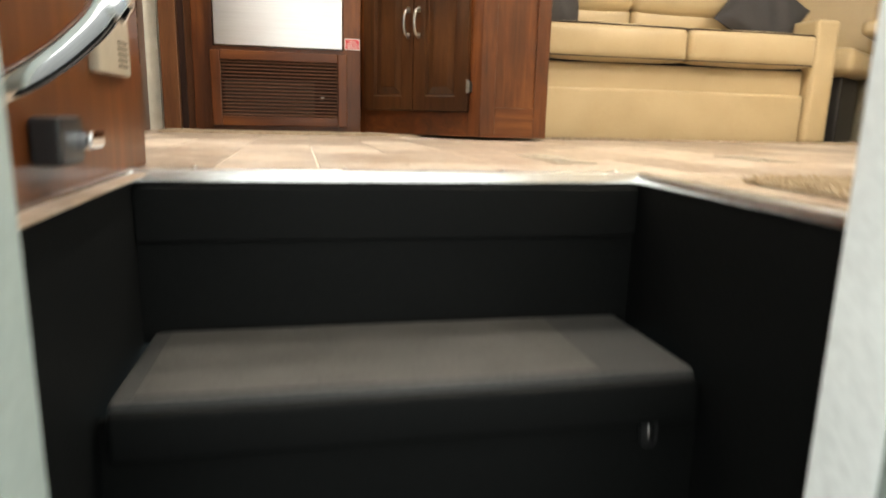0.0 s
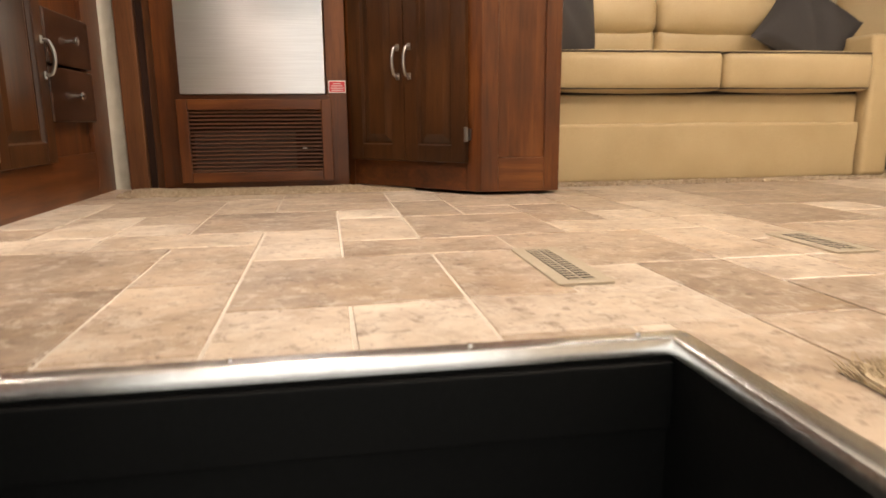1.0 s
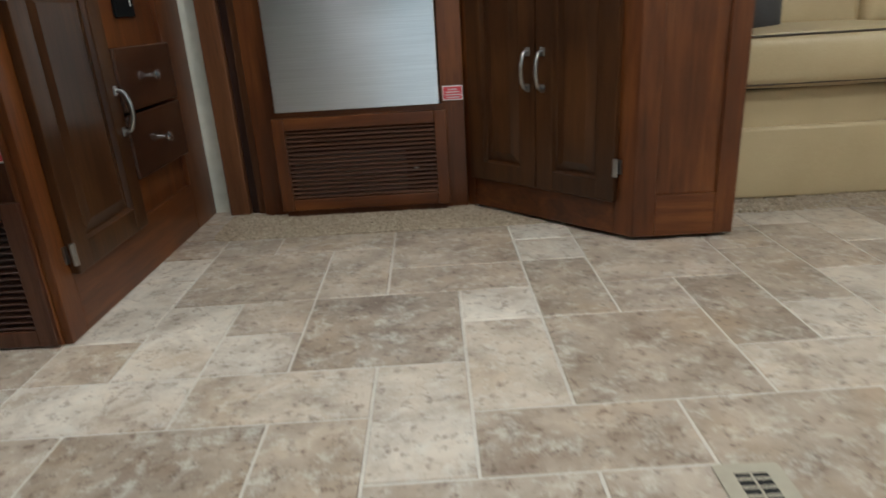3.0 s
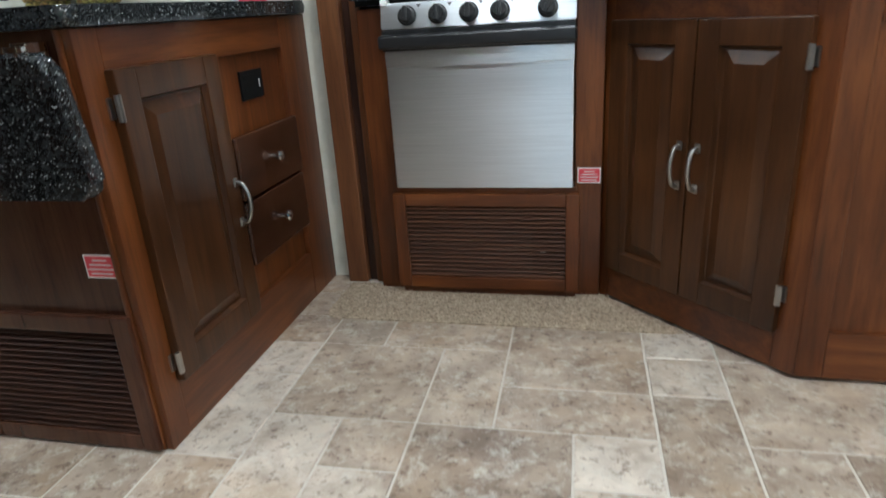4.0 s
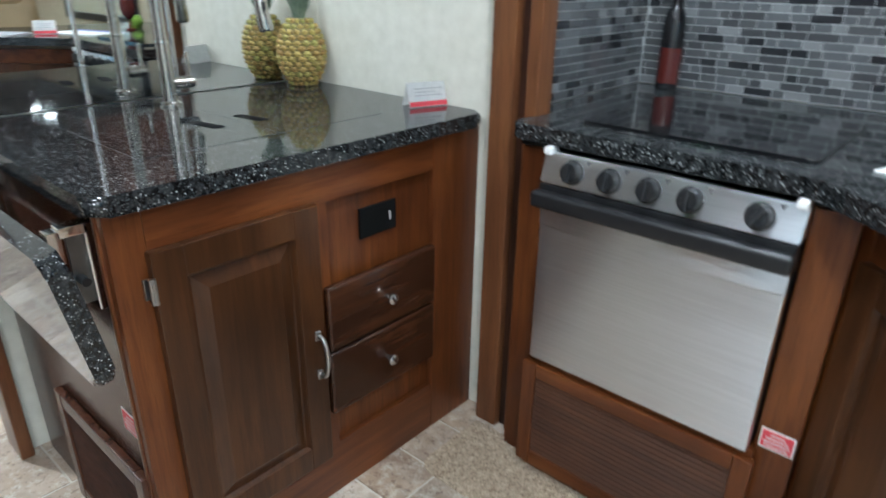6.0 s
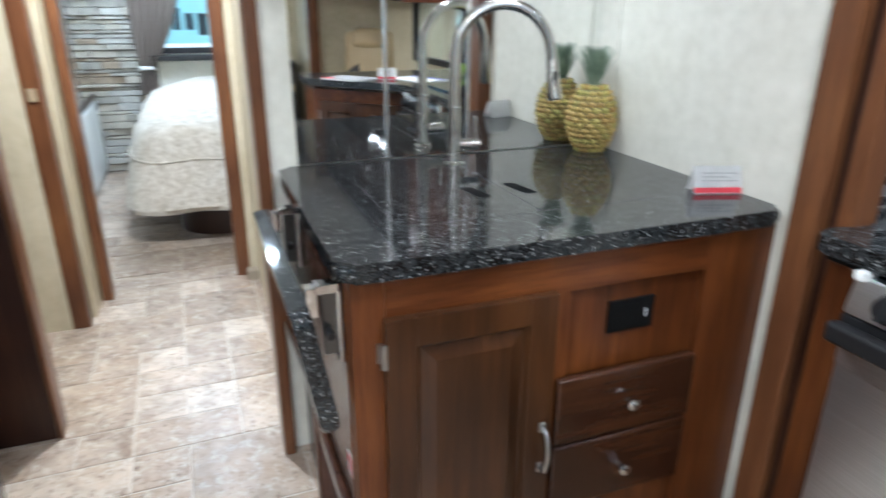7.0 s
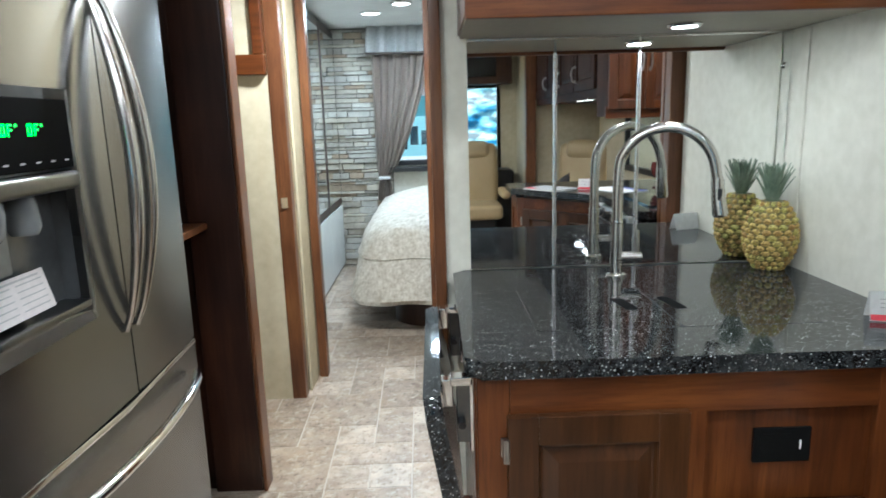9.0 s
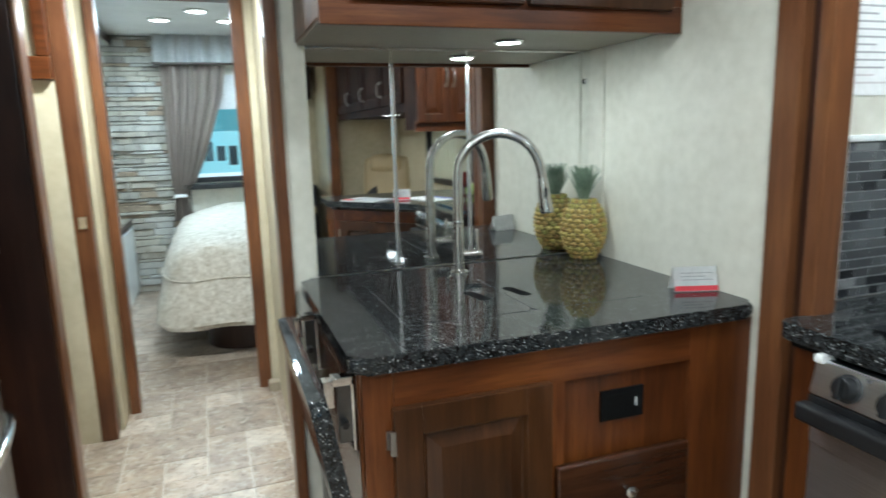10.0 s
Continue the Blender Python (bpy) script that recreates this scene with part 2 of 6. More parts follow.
PILLOW_CLOTH = noisy("charcoal_cloth", (0.022, 0.019, 0.019), (0.042, 0.037, 0.036), 420.0, 0.8, 0, 0.3)
CARPET = noisy("beige_carpet", (0.20, 0.145, 0.095), (0.56, 0.455, 0.335), 170.0, 0.95, 0, 0.6, big=90.0)
SHAG = noisy("beige_shag", (0.33, 0.25, 0.16), (0.52, 0.43, 0.30), 150.0, 0.95, 0, 0.6, big=20.0)
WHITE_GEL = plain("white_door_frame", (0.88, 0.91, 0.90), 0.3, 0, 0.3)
# Shaded copy of the frame white: the left jamb's shade is in this colour.
SHADED_GEL = plain("shaded_white_jamb", (0.36, 0.41, 0.38), 0.4, 0, 0.1)
SEAL = plain("grey_door_seal", (0.26, 0.30, 0.28), 0.6)
VENT_PLASTIC = plain("tan_vent_plastic", (0.36, 0.31, 0.235), 0.45)
PAPER = plain("white_paper", (0.86, 0.86, 0.85), 0.6)
RED_PAPER = plain("red_warning_label", (0.62, 0.05, 0.07), 0.5)
INK = plain("grey_ink", (0.12, 0.12, 0.13), 0.6)
SOFT_INK = plain("soft_grey_print", (0.42, 0.42, 0.43), 0.6)
PALE_INK = plain("pale_ink", (0.66, 0.62, 0.62), 0.6)
PINE_SKIN = noisy("pineapple_skin", (0.10, 0.085, 0.028), (0.22, 0.18, 0.055), 110.0, 0.6, 0, 0.5, big=14.0)
PINE_EYE = eye_skin("pineapple_eye")
SCREEN_BLACK = plain("black_screen", (0.002, 0.002, 0.0025), 0.5)
SCREEN_BLACK.node_tree.nodes["Principled BSDF"].inputs["Specular IOR Level"].default_value = 0.03
PINE_LEAF = noisy("pineapple_leaf", (0.10, 0.15, 0.10), (0.30, 0.36, 0.27), 30.0, 0.5)
BEDDING = noisy("ivory_damask", (0.42, 0.37, 0.29), (0.70, 0.665, 0.59), 24.0, 0.7, 0, 0.8, detail=2.5, big=60.0, distance=0.008)
CURTAIN = noisy("taupe_satin", (0.36, 0.30, 0.255), (0.47, 0.40, 0.345), 80.0, 0.38, 0, 0.1)
VALANCE = noisy("ivory_valance", (0.55, 0.56, 0.55), (0.74, 0.75, 0.75), 50.0, 0.5)
LAMP_GLOW = glowing("lamp_diffuser", (1.0, 0.97, 0.92), 9.0)
LED_GREEN = glowing("green_display", (0.1, 1.0, 0.08), 3.0)
STONES = [noisy("ledge_stone", a, b_, 30.0, 0.8, 0, 0.5, big=6.0, distance=0.004) for a, b_ in
          (((0.25, 0.235, 0.20), (0.40, 0.38, 0.33)), ((0.36, 0.33, 0.27), (0.50, 0.465, 0.39)), ((0.24, 0.185, 0.13), (0.37, 0.30, 0.22)), ((0.36, 0.35, 0.315), (0.50, 0.485, 0.44)))]
MOSAIC = [plain("mosaic_glass", c, 0.12, 0, 0.4) for c in ((0.10, 0.105, 0.11), (0.055, 0.057, 0.061), (0.20, 0.205, 0.21), (0.02, 0.021, 0.024), (0.08, 0.083, 0.086))]
WHITE_GROUT = plain("white_grout", (0.40, 0.41, 0.41), 0.7)
HALL_FLOOR = noisy("hall_concrete", (0.16, 0.16, 0.165), (0.24, 0.24, 0.24), 8.0, 0.6)
# Banner cloth is no lamp: its glow stands in for hall light on it.
TEAL_GLOW = glowing("glowing_teal_banner", (0.30, 0.53, 0.56), 0.95)
TEAL_DARK_GLOW = glowing("glowing_dark_teal_banner", (0.10, 0.26, 0.29), 0.8)
BANNER_DARK = plain("banner_print", (0.05, 0.07, 0.09), 0.7)
HALL_DARK = plain("hall_dark", (0.03, 0.04, 0.05), 0.8)
RED_GLOSS = plain("red_glaze", (0.075, 0.012, 0.009), 0.15, 0, 0.3)
APPLE = plain("green_apple", (0.25, 0.42, 0.05), 0.3, 0, 0.2)

MIRROR = material("mirror_silver", 0.015, 1.0)[0]
MIRROR.node_tree.nodes["Principled BSDF"].inputs["Base Color"].default_value = (0.90, 0.915, 0.905, 1)
GLASS, _tree, _b = material("window_glass", 0.02)
_b.inputs["Transmission Weight"].default_value = 1.0
_b.inputs["IOR"].default_value = 1.45
_b.inputs["Base Color"].default_value = (0.86, 0.92, 0.93, 1)


# ---- mesh helpers ----
def box(bm, x0, x1, y0, y1, z0, z1, bevel=0.0, segments=2):
    vs = [bm.verts.new((x, y, z)) for x in (x0, x1) for y in (y0, y1) for z in (z0, z1)]
    fs = [bm.faces.new([vs[n] for n in q]) for q in ((0, 1, 3, 2), (4, 6, 7, 5), (0, 4, 5, 1), (2, 3, 7, 6), (0, 2, 6, 4), (1, 5, 7, 3))]
    if bevel:
        edges = {e for f in fs for e in f.edges}
        bmesh.ops.bevel(bm, geom=list(edges), offset=bevel, segments=segments, profile=0.5, affect="EDGES", clamp_overlap=True)
    return bm


def prism(bm, outline, z0, z1, bevel=0.0, segments=3, top_only=False):
    """A slab with the given outline (counter-clockwise)."""
    lo, hi = [bm.verts.new((x, y, z0)) for x, y in outline], [bm.verts.new((x, y, z1)) for x, y in outline]
    top, bottom = bm.faces.new(hi), bm.faces.new(lo[::-1])
    for n in range(len(lo)):
        k = (n + 1) % len(lo)
        bm.faces.new((lo[n], lo[k], hi[k], hi[n]))
    if bevel:
        edges = set(top.edges) if top_only else set(top.edges) | set(bottom.edges)
        bmesh.ops.bevel(bm, geom=list(edges), offset=bevel, segments=segments, profile=0.5, affect="EDGES", clamp_overlap=True)
    return bm


def rounded(points, radius, steps=5):
    """An outline with its corners rounded."""
    out = []
    for n, p in enumerate(points):
        p, a, b = Vector(p), Vector(points[n - 1]), Vector(points[(n + 1) % len(points)])
        da, db = (a - p).normalized(), (b - p).normalized()
        r = min(radius, (a - p).length / 2.1, (b - p).length / 2.1)
        for k in range(steps + 1):
            s = k / steps
            q0, q1 = p + da * r * (1 - s), p + db * r * s
            out.append(tuple(q0.lerp(q1, s)))
    return out


def lathe(bm, profile, centre=(0, 0, 0), sides=24, axis="z"):
    """A turned body from (radius, height) rows."""
    rings = []
    for r, h in profile:
        ring = []
        for n in range(sides):
            a = 2 * math.pi * n / sides
            p = {"z": (r * math.cos(a), r * math.sin(a), h), "y": (r * math.cos(a), h, -r * math.sin(a)), "x": (h, r * math.cos(a), r * math.sin(a))}[axis]
            ring.append(bm.verts.new(Vector(p) + Vector(centre)))
        rings.append(ring)
    for a, b in zip(rings, rings[1:]):
        for n in range(sides):
            bm.faces.new((a[n], a[(n + 1) % sides], b[(n + 1) % sides], b[n]))
    bm.faces.new(rings[0][::-1]), bm.faces.new(rings[-1])
    return bm


def tube(bm, points, radius, sides=10, flat=1.0):
    """A round bar along points; radius may be a list. flat squashes it across its second direction."""
    pts = [Vector(p) for p in points]
    radii = radius if isinstance(radius, (list, tuple)) else [radius] * len(pts)
    rings, side = [], None
    for n, p in enumerate(pts):
        way = (pts[min(n + 1, len(pts) - 1)] - pts[max(n - 1, 0)]).normalized()
        if side is None:
            side = way.orthogonal().normalized()
        side = (side - way * side.dot(way)).normalized()
        up = way.cross(side)
        rings.append([bm.verts.new(p + radii[n] * (math.cos(a) * side + flat * math.sin(a) * up)) for a in (2 * math.pi * k / sides for k in range(sides))])
    for a, b in zip(rings, rings[1:]):
        for n in range(sides):
            bm.faces.new((a[n], a[(n + 1) % sides], b[(n + 1) % sides], b[n]))
    bm.faces.new(rings[0][::-1]), bm.faces.new(rings[-1])
    return bm


def curve_points(points, steps=8):
    """Points on a smooth line through the given ones."""
    p = [Vector(q) for q in points]
    p = [2 * p[0] - p[1], *p, 2 * p[-1] - p[-2]]
    out = []
    for n in range(1, len(p) - 2):
        for k in range(steps):
            s = k / steps
            a, b, c, d = p[n - 1 : n + 3]
            out.append(0.5 * ((2 * b) + (c - a) * s + (2 * a - 5 * b + 4 * c - d) * s * s + (3 * b - a - 3 * c + d) * s ** 3))
    return out + [p[-2]]


def flatten_normals(data, limit=math.cos(radians(40))):
    """Shading that keeps broad faces flat and rounds only the bevels between them."""
    faces = [(p.normal.copy(), p.area) for p in data.polygons]
    at = [[] for _ in data.vertices]
    for p in data.polygons:
        for v in p.vertices:
            at[v].append(p.index)
    corners = []
    for p in data.polygons:
        own = faces[p.index][0]
        for v in p.vertices:
            total = Vector((0, 0, 0))
            for k in at[v]:
                if faces[k][0].dot(own) > limit:
                    total += faces[k][0] * faces[k][1]
            corners.append(total.normalized() if total.length > 1e-12 else own)
    data.normals_split_custom_set(corners)


def new_mesh(name, bm, mat, smooth=False):
    bmesh.ops.recalc_face_normals(bm, faces=bm.faces)
    data = bpy.data.meshes.new(name)
    bm.to_mesh(data)
    bm.free()
    data.materials.append(mat)
    if smooth:
        data.shade_smooth()
        flatten_normals(data)
    return data


def thing(name, at, label, category, group="", kind=""):
    ob = new(name)
    ob.empty_display_size = 0.1
    ob.matrix_world = Matrix.Translation(at)
    return tagged(ob, label, category, group, kind)


def part(name, bm, mat, parent, label="", m=None, smooth=True):
    if m is not None:
        bmesh.ops.transform(bm, matrix=m, verts=bm.verts)
    ob = new(name, new_mesh(name, bm, mat, smooth))
    top = Matrix.Identity(4)
    p = parent
    while p is not None:
        if p.parent is None:
            top = p.matrix_basis
        p = p.parent
    ob.parent = parent
    ob.matrix_parent_inverse = top.inverted() if parent.parent is None else Matrix.Identity(4)
    return tagged(ob, label)


def solid(name, bm, mat, label, category, kind="", group="", smooth=True, m=None):
    """A thing or piece of the setting that is one mesh."""
    if m is not None:
        bmesh.ops.transform(bm, matrix=m, verts=bm.verts)
    return tagged(new(name, new_mesh(name, bm, mat, smooth)), label, category, group, kind)


def B():
    return bmesh.new()


def facing(x, y, degrees):
    """A local frame whose -y looks out of a cabinet's face and whose x runs along it."""
    return pose(x, y, 0, 0, 0, degrees)


# ---- structure ----
WELL = (-0.23, 0.60, 0.46, 1.0)  # stepwell: x0, x1, y0, y1
NORTH, SOUTH = 3.04, 0.46
MIRROR_X = -1.398


def wall(name, x0, x1, y0, y1, z0, z1, mat=WALLPAPER, label="cream mottled wallpaper wall panel"):
    return solid(name, box(B(), x0, x1, y0, y1, z0, z1), mat, label, "wall", "structure", smooth=False)


# floor plate around the stepwell
bm = B()
for x0, x1, y0, y1 in ((-5.75, WELL[0], SOUTH, 3.75), (WELL[0], WELL[1], WELL[3], 3.75), (WELL[1], 4.45, SOUTH, 3.75)):
    box(bm, x0, x1, y0, y1, -0.06, -0.0025)
floor = solid("floor", bm, GROUT, "stone-look vinyl tile floor with pale joints", "floor", "structure", smooth=False)

# ceiling with its seams
solid("ceiling", box(B(), -2.75, 4.45, SOUTH, 3.75, CEILING, CEILING + 0.08), CEIL_WHITE, "plain white vinyl ceiling panel", "ceiling", "structure")
solid("ceiling", box(B(), -5.75, -2.75, SOUTH, 3.75, 2.22, 2.30), CEIL_WHITE, "plain white bedroom ceiling panel", "ceiling", "structure")
solid("trim", box(B(), -2.76, -2.72, SOUTH, 3.75, 2.07, 2.3), CEIL_WHITE, "white ceiling step between two rooms", "trim", "structure")

# south side with the entrance opening
DOOR_X0, DOOR_X1 = -0.172, 0.531
wall("wall_south", -5.75, DOOR_X0 - 0.03, 0.40, SOUTH, -0.9, 2.3)
wall("wall_south_front", DOOR_X1 + 0.03, 4.45, 0.40, SOUTH, -0.9, 2.3)
wall("wall_over_door", DOOR_X0 - 0.03, DOOR_X1 + 0.03, 0.40, SOUTH, 1.55, 2.3)
door = thing("door_frame", (0.18, 0.4, -0.62), "white moulded entrance door frame with grey rubber seal", "door frame", kind="structure")
# left jamb and lining carry their shade as a grey-green colour
for side, x0, x1 in (("l", DOOR_X0 - 0.12, DOOR_X0 - 0.012), ("r", DOOR_X1 + 0.012, DOOR_X1 + 0.16)):
    part("jamb", box(B(), x0, x1, 0.372, 0.398, -0.62, 1.62, 0.006), SHADED_GEL if side == "l" else WHITE_GEL, door, "moulded jamb with shade in its grey-green colour" if side == "l" else "")
for x0, x1 in ((DOOR_X0 - 0.03, DOOR_X0), (DOOR_X1, DOOR_X1 + 0.03)):
    part("lining", box(B(), x0, x1, 0.395, 0.475, -0.62, 1.55, 0.005), SHADED_GEL if x0 < 0 else WHITE_GEL, door)
for x0, x1 in ((DOOR_X0 - 0.012, DOOR_X0 - 0.001), (DOOR_X1 + 0.001, DOOR_X1 + 0.012)):
    part("seal", box(B(), x0, x1, 0.382, 0.396, -0.62, 1.55, 0.004), SEAL, door, "grey rubber seal")
part("head", box(B(), DOOR_X0 - 0.12, DOOR_X1 + 0.16, 0.372, 0.4, 1.56, 1.68, 0.006), WHITE_GEL, door)

# stepwell: black lining, a tread and the steps below
well = thing("stepwell", (0.18, 0.8, -0.62), "black-lined entrance stepwell with grey treads", "steps", kind="structure")
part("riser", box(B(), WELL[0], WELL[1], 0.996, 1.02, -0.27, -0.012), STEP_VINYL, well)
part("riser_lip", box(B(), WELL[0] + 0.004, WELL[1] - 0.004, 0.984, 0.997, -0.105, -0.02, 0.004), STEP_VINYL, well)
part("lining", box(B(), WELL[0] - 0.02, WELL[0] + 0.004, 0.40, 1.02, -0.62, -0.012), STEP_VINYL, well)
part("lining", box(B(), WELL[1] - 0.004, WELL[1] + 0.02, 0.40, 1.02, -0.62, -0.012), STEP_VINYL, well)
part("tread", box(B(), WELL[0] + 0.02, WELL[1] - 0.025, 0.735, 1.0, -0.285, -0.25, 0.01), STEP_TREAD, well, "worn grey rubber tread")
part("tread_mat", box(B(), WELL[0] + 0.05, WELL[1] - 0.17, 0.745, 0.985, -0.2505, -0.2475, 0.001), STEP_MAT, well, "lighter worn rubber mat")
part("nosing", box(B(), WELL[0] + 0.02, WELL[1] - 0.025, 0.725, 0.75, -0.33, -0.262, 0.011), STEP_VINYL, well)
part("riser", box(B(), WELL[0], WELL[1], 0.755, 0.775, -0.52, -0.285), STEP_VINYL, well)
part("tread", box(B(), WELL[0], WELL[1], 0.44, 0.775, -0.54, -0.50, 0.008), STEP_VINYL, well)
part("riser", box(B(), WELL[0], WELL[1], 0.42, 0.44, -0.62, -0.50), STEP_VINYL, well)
lens = part("step_light", prism(B(), rounded([(0.500, -0.372), (0.526, -0.372), (0.526, -0.318), (0.500, -0.318)], 0.0125, 6), -0.755, -0.742, 0.003, 2), BLACK_PLASTIC, well, "small oval black step light", m=Matrix(((1, 0, 0, 0), (0, 0, -1, 0), (0, 1, 0, 0), (0, 0, 0, 1))))
part("lens", box(B(), 0.507, 0.519, 0.738, 0.743, -0.36, -0.334, 0.004), CHROME, lens, "small chrome-rimmed lens")
# polished edging round the well
edge = thing("floor_edging", (0.18, 1.0, 0.0), "polished chrome edging round the stepwell", "trim", kind="structure")


def edging(name, a, b, out):
    """An angle strip from a to b: a flat on the floor and a rounded drop over the edge."""
    a, b, out = Vector(a), Vector(b), Vector(out)
    prof = [(0.028, 0.0005), (0.026, 0.004), (0.004, 0.0065), (-0.004, 0.004), (-0.008, -0.004), (-0.008, -0.013), (-0.002, -0.013), (-0.002, 0.0)]
    bm = B()
    rows = [[bm.verts.new(p + out * u + Vector((0, 0, w))) for u, w in prof] for p in (a, b)]
    for n in range(len(prof)):
        k = (n + 1) % len(prof)
        bm.faces.new((rows[0][n], rows[0][k], rows[1][k], rows[1][n]))
    bm.faces.new(rows[0]), bm.faces.new(rows[1][::-1])
    return part(name, bm, EDGE_METAL, edge)


edging("strip", (WELL[0] - 0.02, 1.0, 0), (WELL[1] + 0.02, 1.0, 0), (0, 1, 0))
edging("strip", (WELL[0], 0.46, 0), (WELL[0], 1.02, 0), (-1, 0, 0))
edging("strip", (WELL[1], 0.46, 0), (WELL[1], 1.02, 0), (1, 0, 0))
for sx in (-0.14, 0.09, 0.355, 0.56):
    bm = lathe(B(), [(0.003, 0.0), (0.0045, 0.001), (0.003, 0.003)], (sx, 1.012, 0.006), 10)
    part("screw", bm, CHROME, edge)

# north side, slide-outs and outer shell
wall("wall_north", -2.75, -0.60, NORTH, NORTH + 0.06, 0, CEILING)
wall("wall_slide_west", -0.60, -0.52, 3.06, 3.70, 0, CEILING)
wall("wall_slide_back", -0.60, 3.35, 3.68, 3.75, 0, CEILING, CREAM)
# Unseen dark panel, added so the steel fridge and its screen reflect dark.
wall("wall_over_stove", -0.515, 0.55, 3.63, 3.672, 1.32, CEILING, DARK_WOOD, "unseen dark cherry panel added above the stove to darken the fridge reflection")
wall("wall_slide_east", 3.28, 3.36, 2.98, 3.70, 0, CEILING, CREAM)
wall("wall_front_north", 3.36, 4.45, 2.98, 3.05, 0, CEILING, CREAM)
# partition behind the mirror and hall walls
wall("wall_partition", MIRROR_X - 0.07, MIRROR_X - 0.012, 2.02, NORTH, 0, CEILING)
wall("wall_hall_north", -2.96, MIRROR_X - 0.07, 2.06, 2.12, 0, CEILING, CREAM)
wall("wall_hall_west", -2.64, -2.56, SOUTH, 1.30, 0, CEILING, CREAM)
wall("wall_hall_jog", -2.86, -2.64, 1.24, 1.30, 0, CEILING, CREAM)
wall("wall_bedroom_east", -2.94, -2.86, SOUTH, 1.335, 0, 2.22, CREAM)
wall("wall_bedroom_east_right", -3.03, -2.96, 2.06, 3.75, 0, 2.22, CREAM)
wall("wall_over_bedroom_door", -2.96, -2.88, 1.30, 2.10, 2.06, 2.22, CREAM)
wall("wall_bedroom_north", -5.75, -2.96, 3.69, 3.75, 0, 2.22, CREAM)
# bedroom far wall with its window opening
WIN = (1.55, 2.75, 0.95, 1.85)
for n, (y0, y1, z0, z1) in enumerate(((SOUTH, WIN[0], 0, 2.22), (WIN[1], 3.7, 0, 2.22), (WIN[0], WIN[1], 0, WIN[2]), (WIN[0], WIN[1], WIN[3], 2.22))):
    wall("wall_bedroom_west", -5.76, -5.70, y0, y1, z0, z1, WALLPAPER)
# front end with its windscreen opening
SCREEN = (0.65, 2.75, 0.78, 1.72)
for y0, y1, z0, z1 in ((SOUTH, SCREEN[0], 0, CEILING), (SCREEN[1], 3.0, 0, CEILING), (SCREEN[0], SCREEN[1], 0, SCREEN[2]), (SCREEN[0], SCREEN[1], SCREEN[3], CEILING)):
    wall("wall_front", 4.39, 4.45, y0, y1, z0, z1, CREAM)
solid("ground", box(B(), -40, 40, -40, 40, -1.2, -1.1), HALL_FLOOR, "grey exhibition hall concrete floor", "floor", "structure", smooth=False)

# timber posts, jambs and corner trims
def trim(x0, x1, y0, y1, z0, z1, mat=TRIM_WOOD, label="reddish-brown stained timber trim", name="trim", bevel=0.006):
    return solid(name, box(B(), x0, x1, y0, y1, z0, z1, bevel), mat, label, "trim", "structure")


trim(-0.583, -0.512, 2.985, 3.058, 0, CEILING, TRIM_WOOD, "stained timber slide-out trim post")
trim(-0.511, -0.484, 3.008, 3.058, 0, CEILING, DARK_WOOD, "dark grooved strip in the slide-out casing", bevel=0.003)
trim(-0.483, -0.447, 2.992, 3.058, 0, CEILING, TRIM_WOOD, "stained timber slide-out inner post")
trim(MIRROR_X - 0.085, MIRROR_X + 0.025, 1.985, 2.02, 0, CEILING, TRIM_WOOD, "timber corner trim on the partition end")
trim(-2.62, -2.555, 1.235, 1.305, 0, CEILING, label="timber hall door jamb")
trim(-2.90, -2.83, 1.325, 1.372, 0, 2.06, label="timber bedroom door jamb")
trim(-2.83, -2.65, 1.305, 1.318, 0, 2.06, CREAM, "cream jamb face between two timber jambs", bevel=0.002)
trim(-3.0, -2.93, 1.955, 2.02, 0, 2.06, label="timber bedroom door jamb")
trim(-2.98, -2.93, 2.022, 2.06, 0, 2.06, CREAM, "cream jamb face beside the bedroom door", bevel=0.002)
trim(-2.96, -2.87, 1.373, 1.954, 2.0, 2.06, label="timber bedroom door head")
trim(3.18, 3.28, 2.92, 3.02, 0, CEILING, label="timber slide-out trim post")
bm = box(B(), -2.553, -2.549, 1.255, 1.285, 0.98, 1.03, 0.001)
solid("strike_plate", bm, BRASS, "small pale brass strike plate on the hall jamb", "latch")
solid("door_stop", box(B(), -2.92, -2.85, 2.0, 2.055, 0.0, 0.05, 0.006), VENT_PLASTIC, "grey floor-mounted door stop at the wall base", "door stop")

# framed cupboard above the hall wall
hall_cab = thing("wall_cabinet", (-2.55, 1.1, 1.6), "cherry-framed hall wall cabinet with pale panel", "cabinet")
part("body", box(B(), -2.56, -2.535, 0.86, 1.225, 1.66, 2.1), CREAM, hall_cab)
for y0, y1, z0, z1 in ((0.82, 1.235, 1.60, 1.69), (0.82, 1.235, 2.03, 2.11), (1.185, 1.235, 1.69, 2.03), (0.82, 0.87, 1.69, 2.03)):
    part("rail", box(B(), -2.56, -2.515, y0, y1, z0, z1, 0.006), CHERRY_Y, hall_cab)


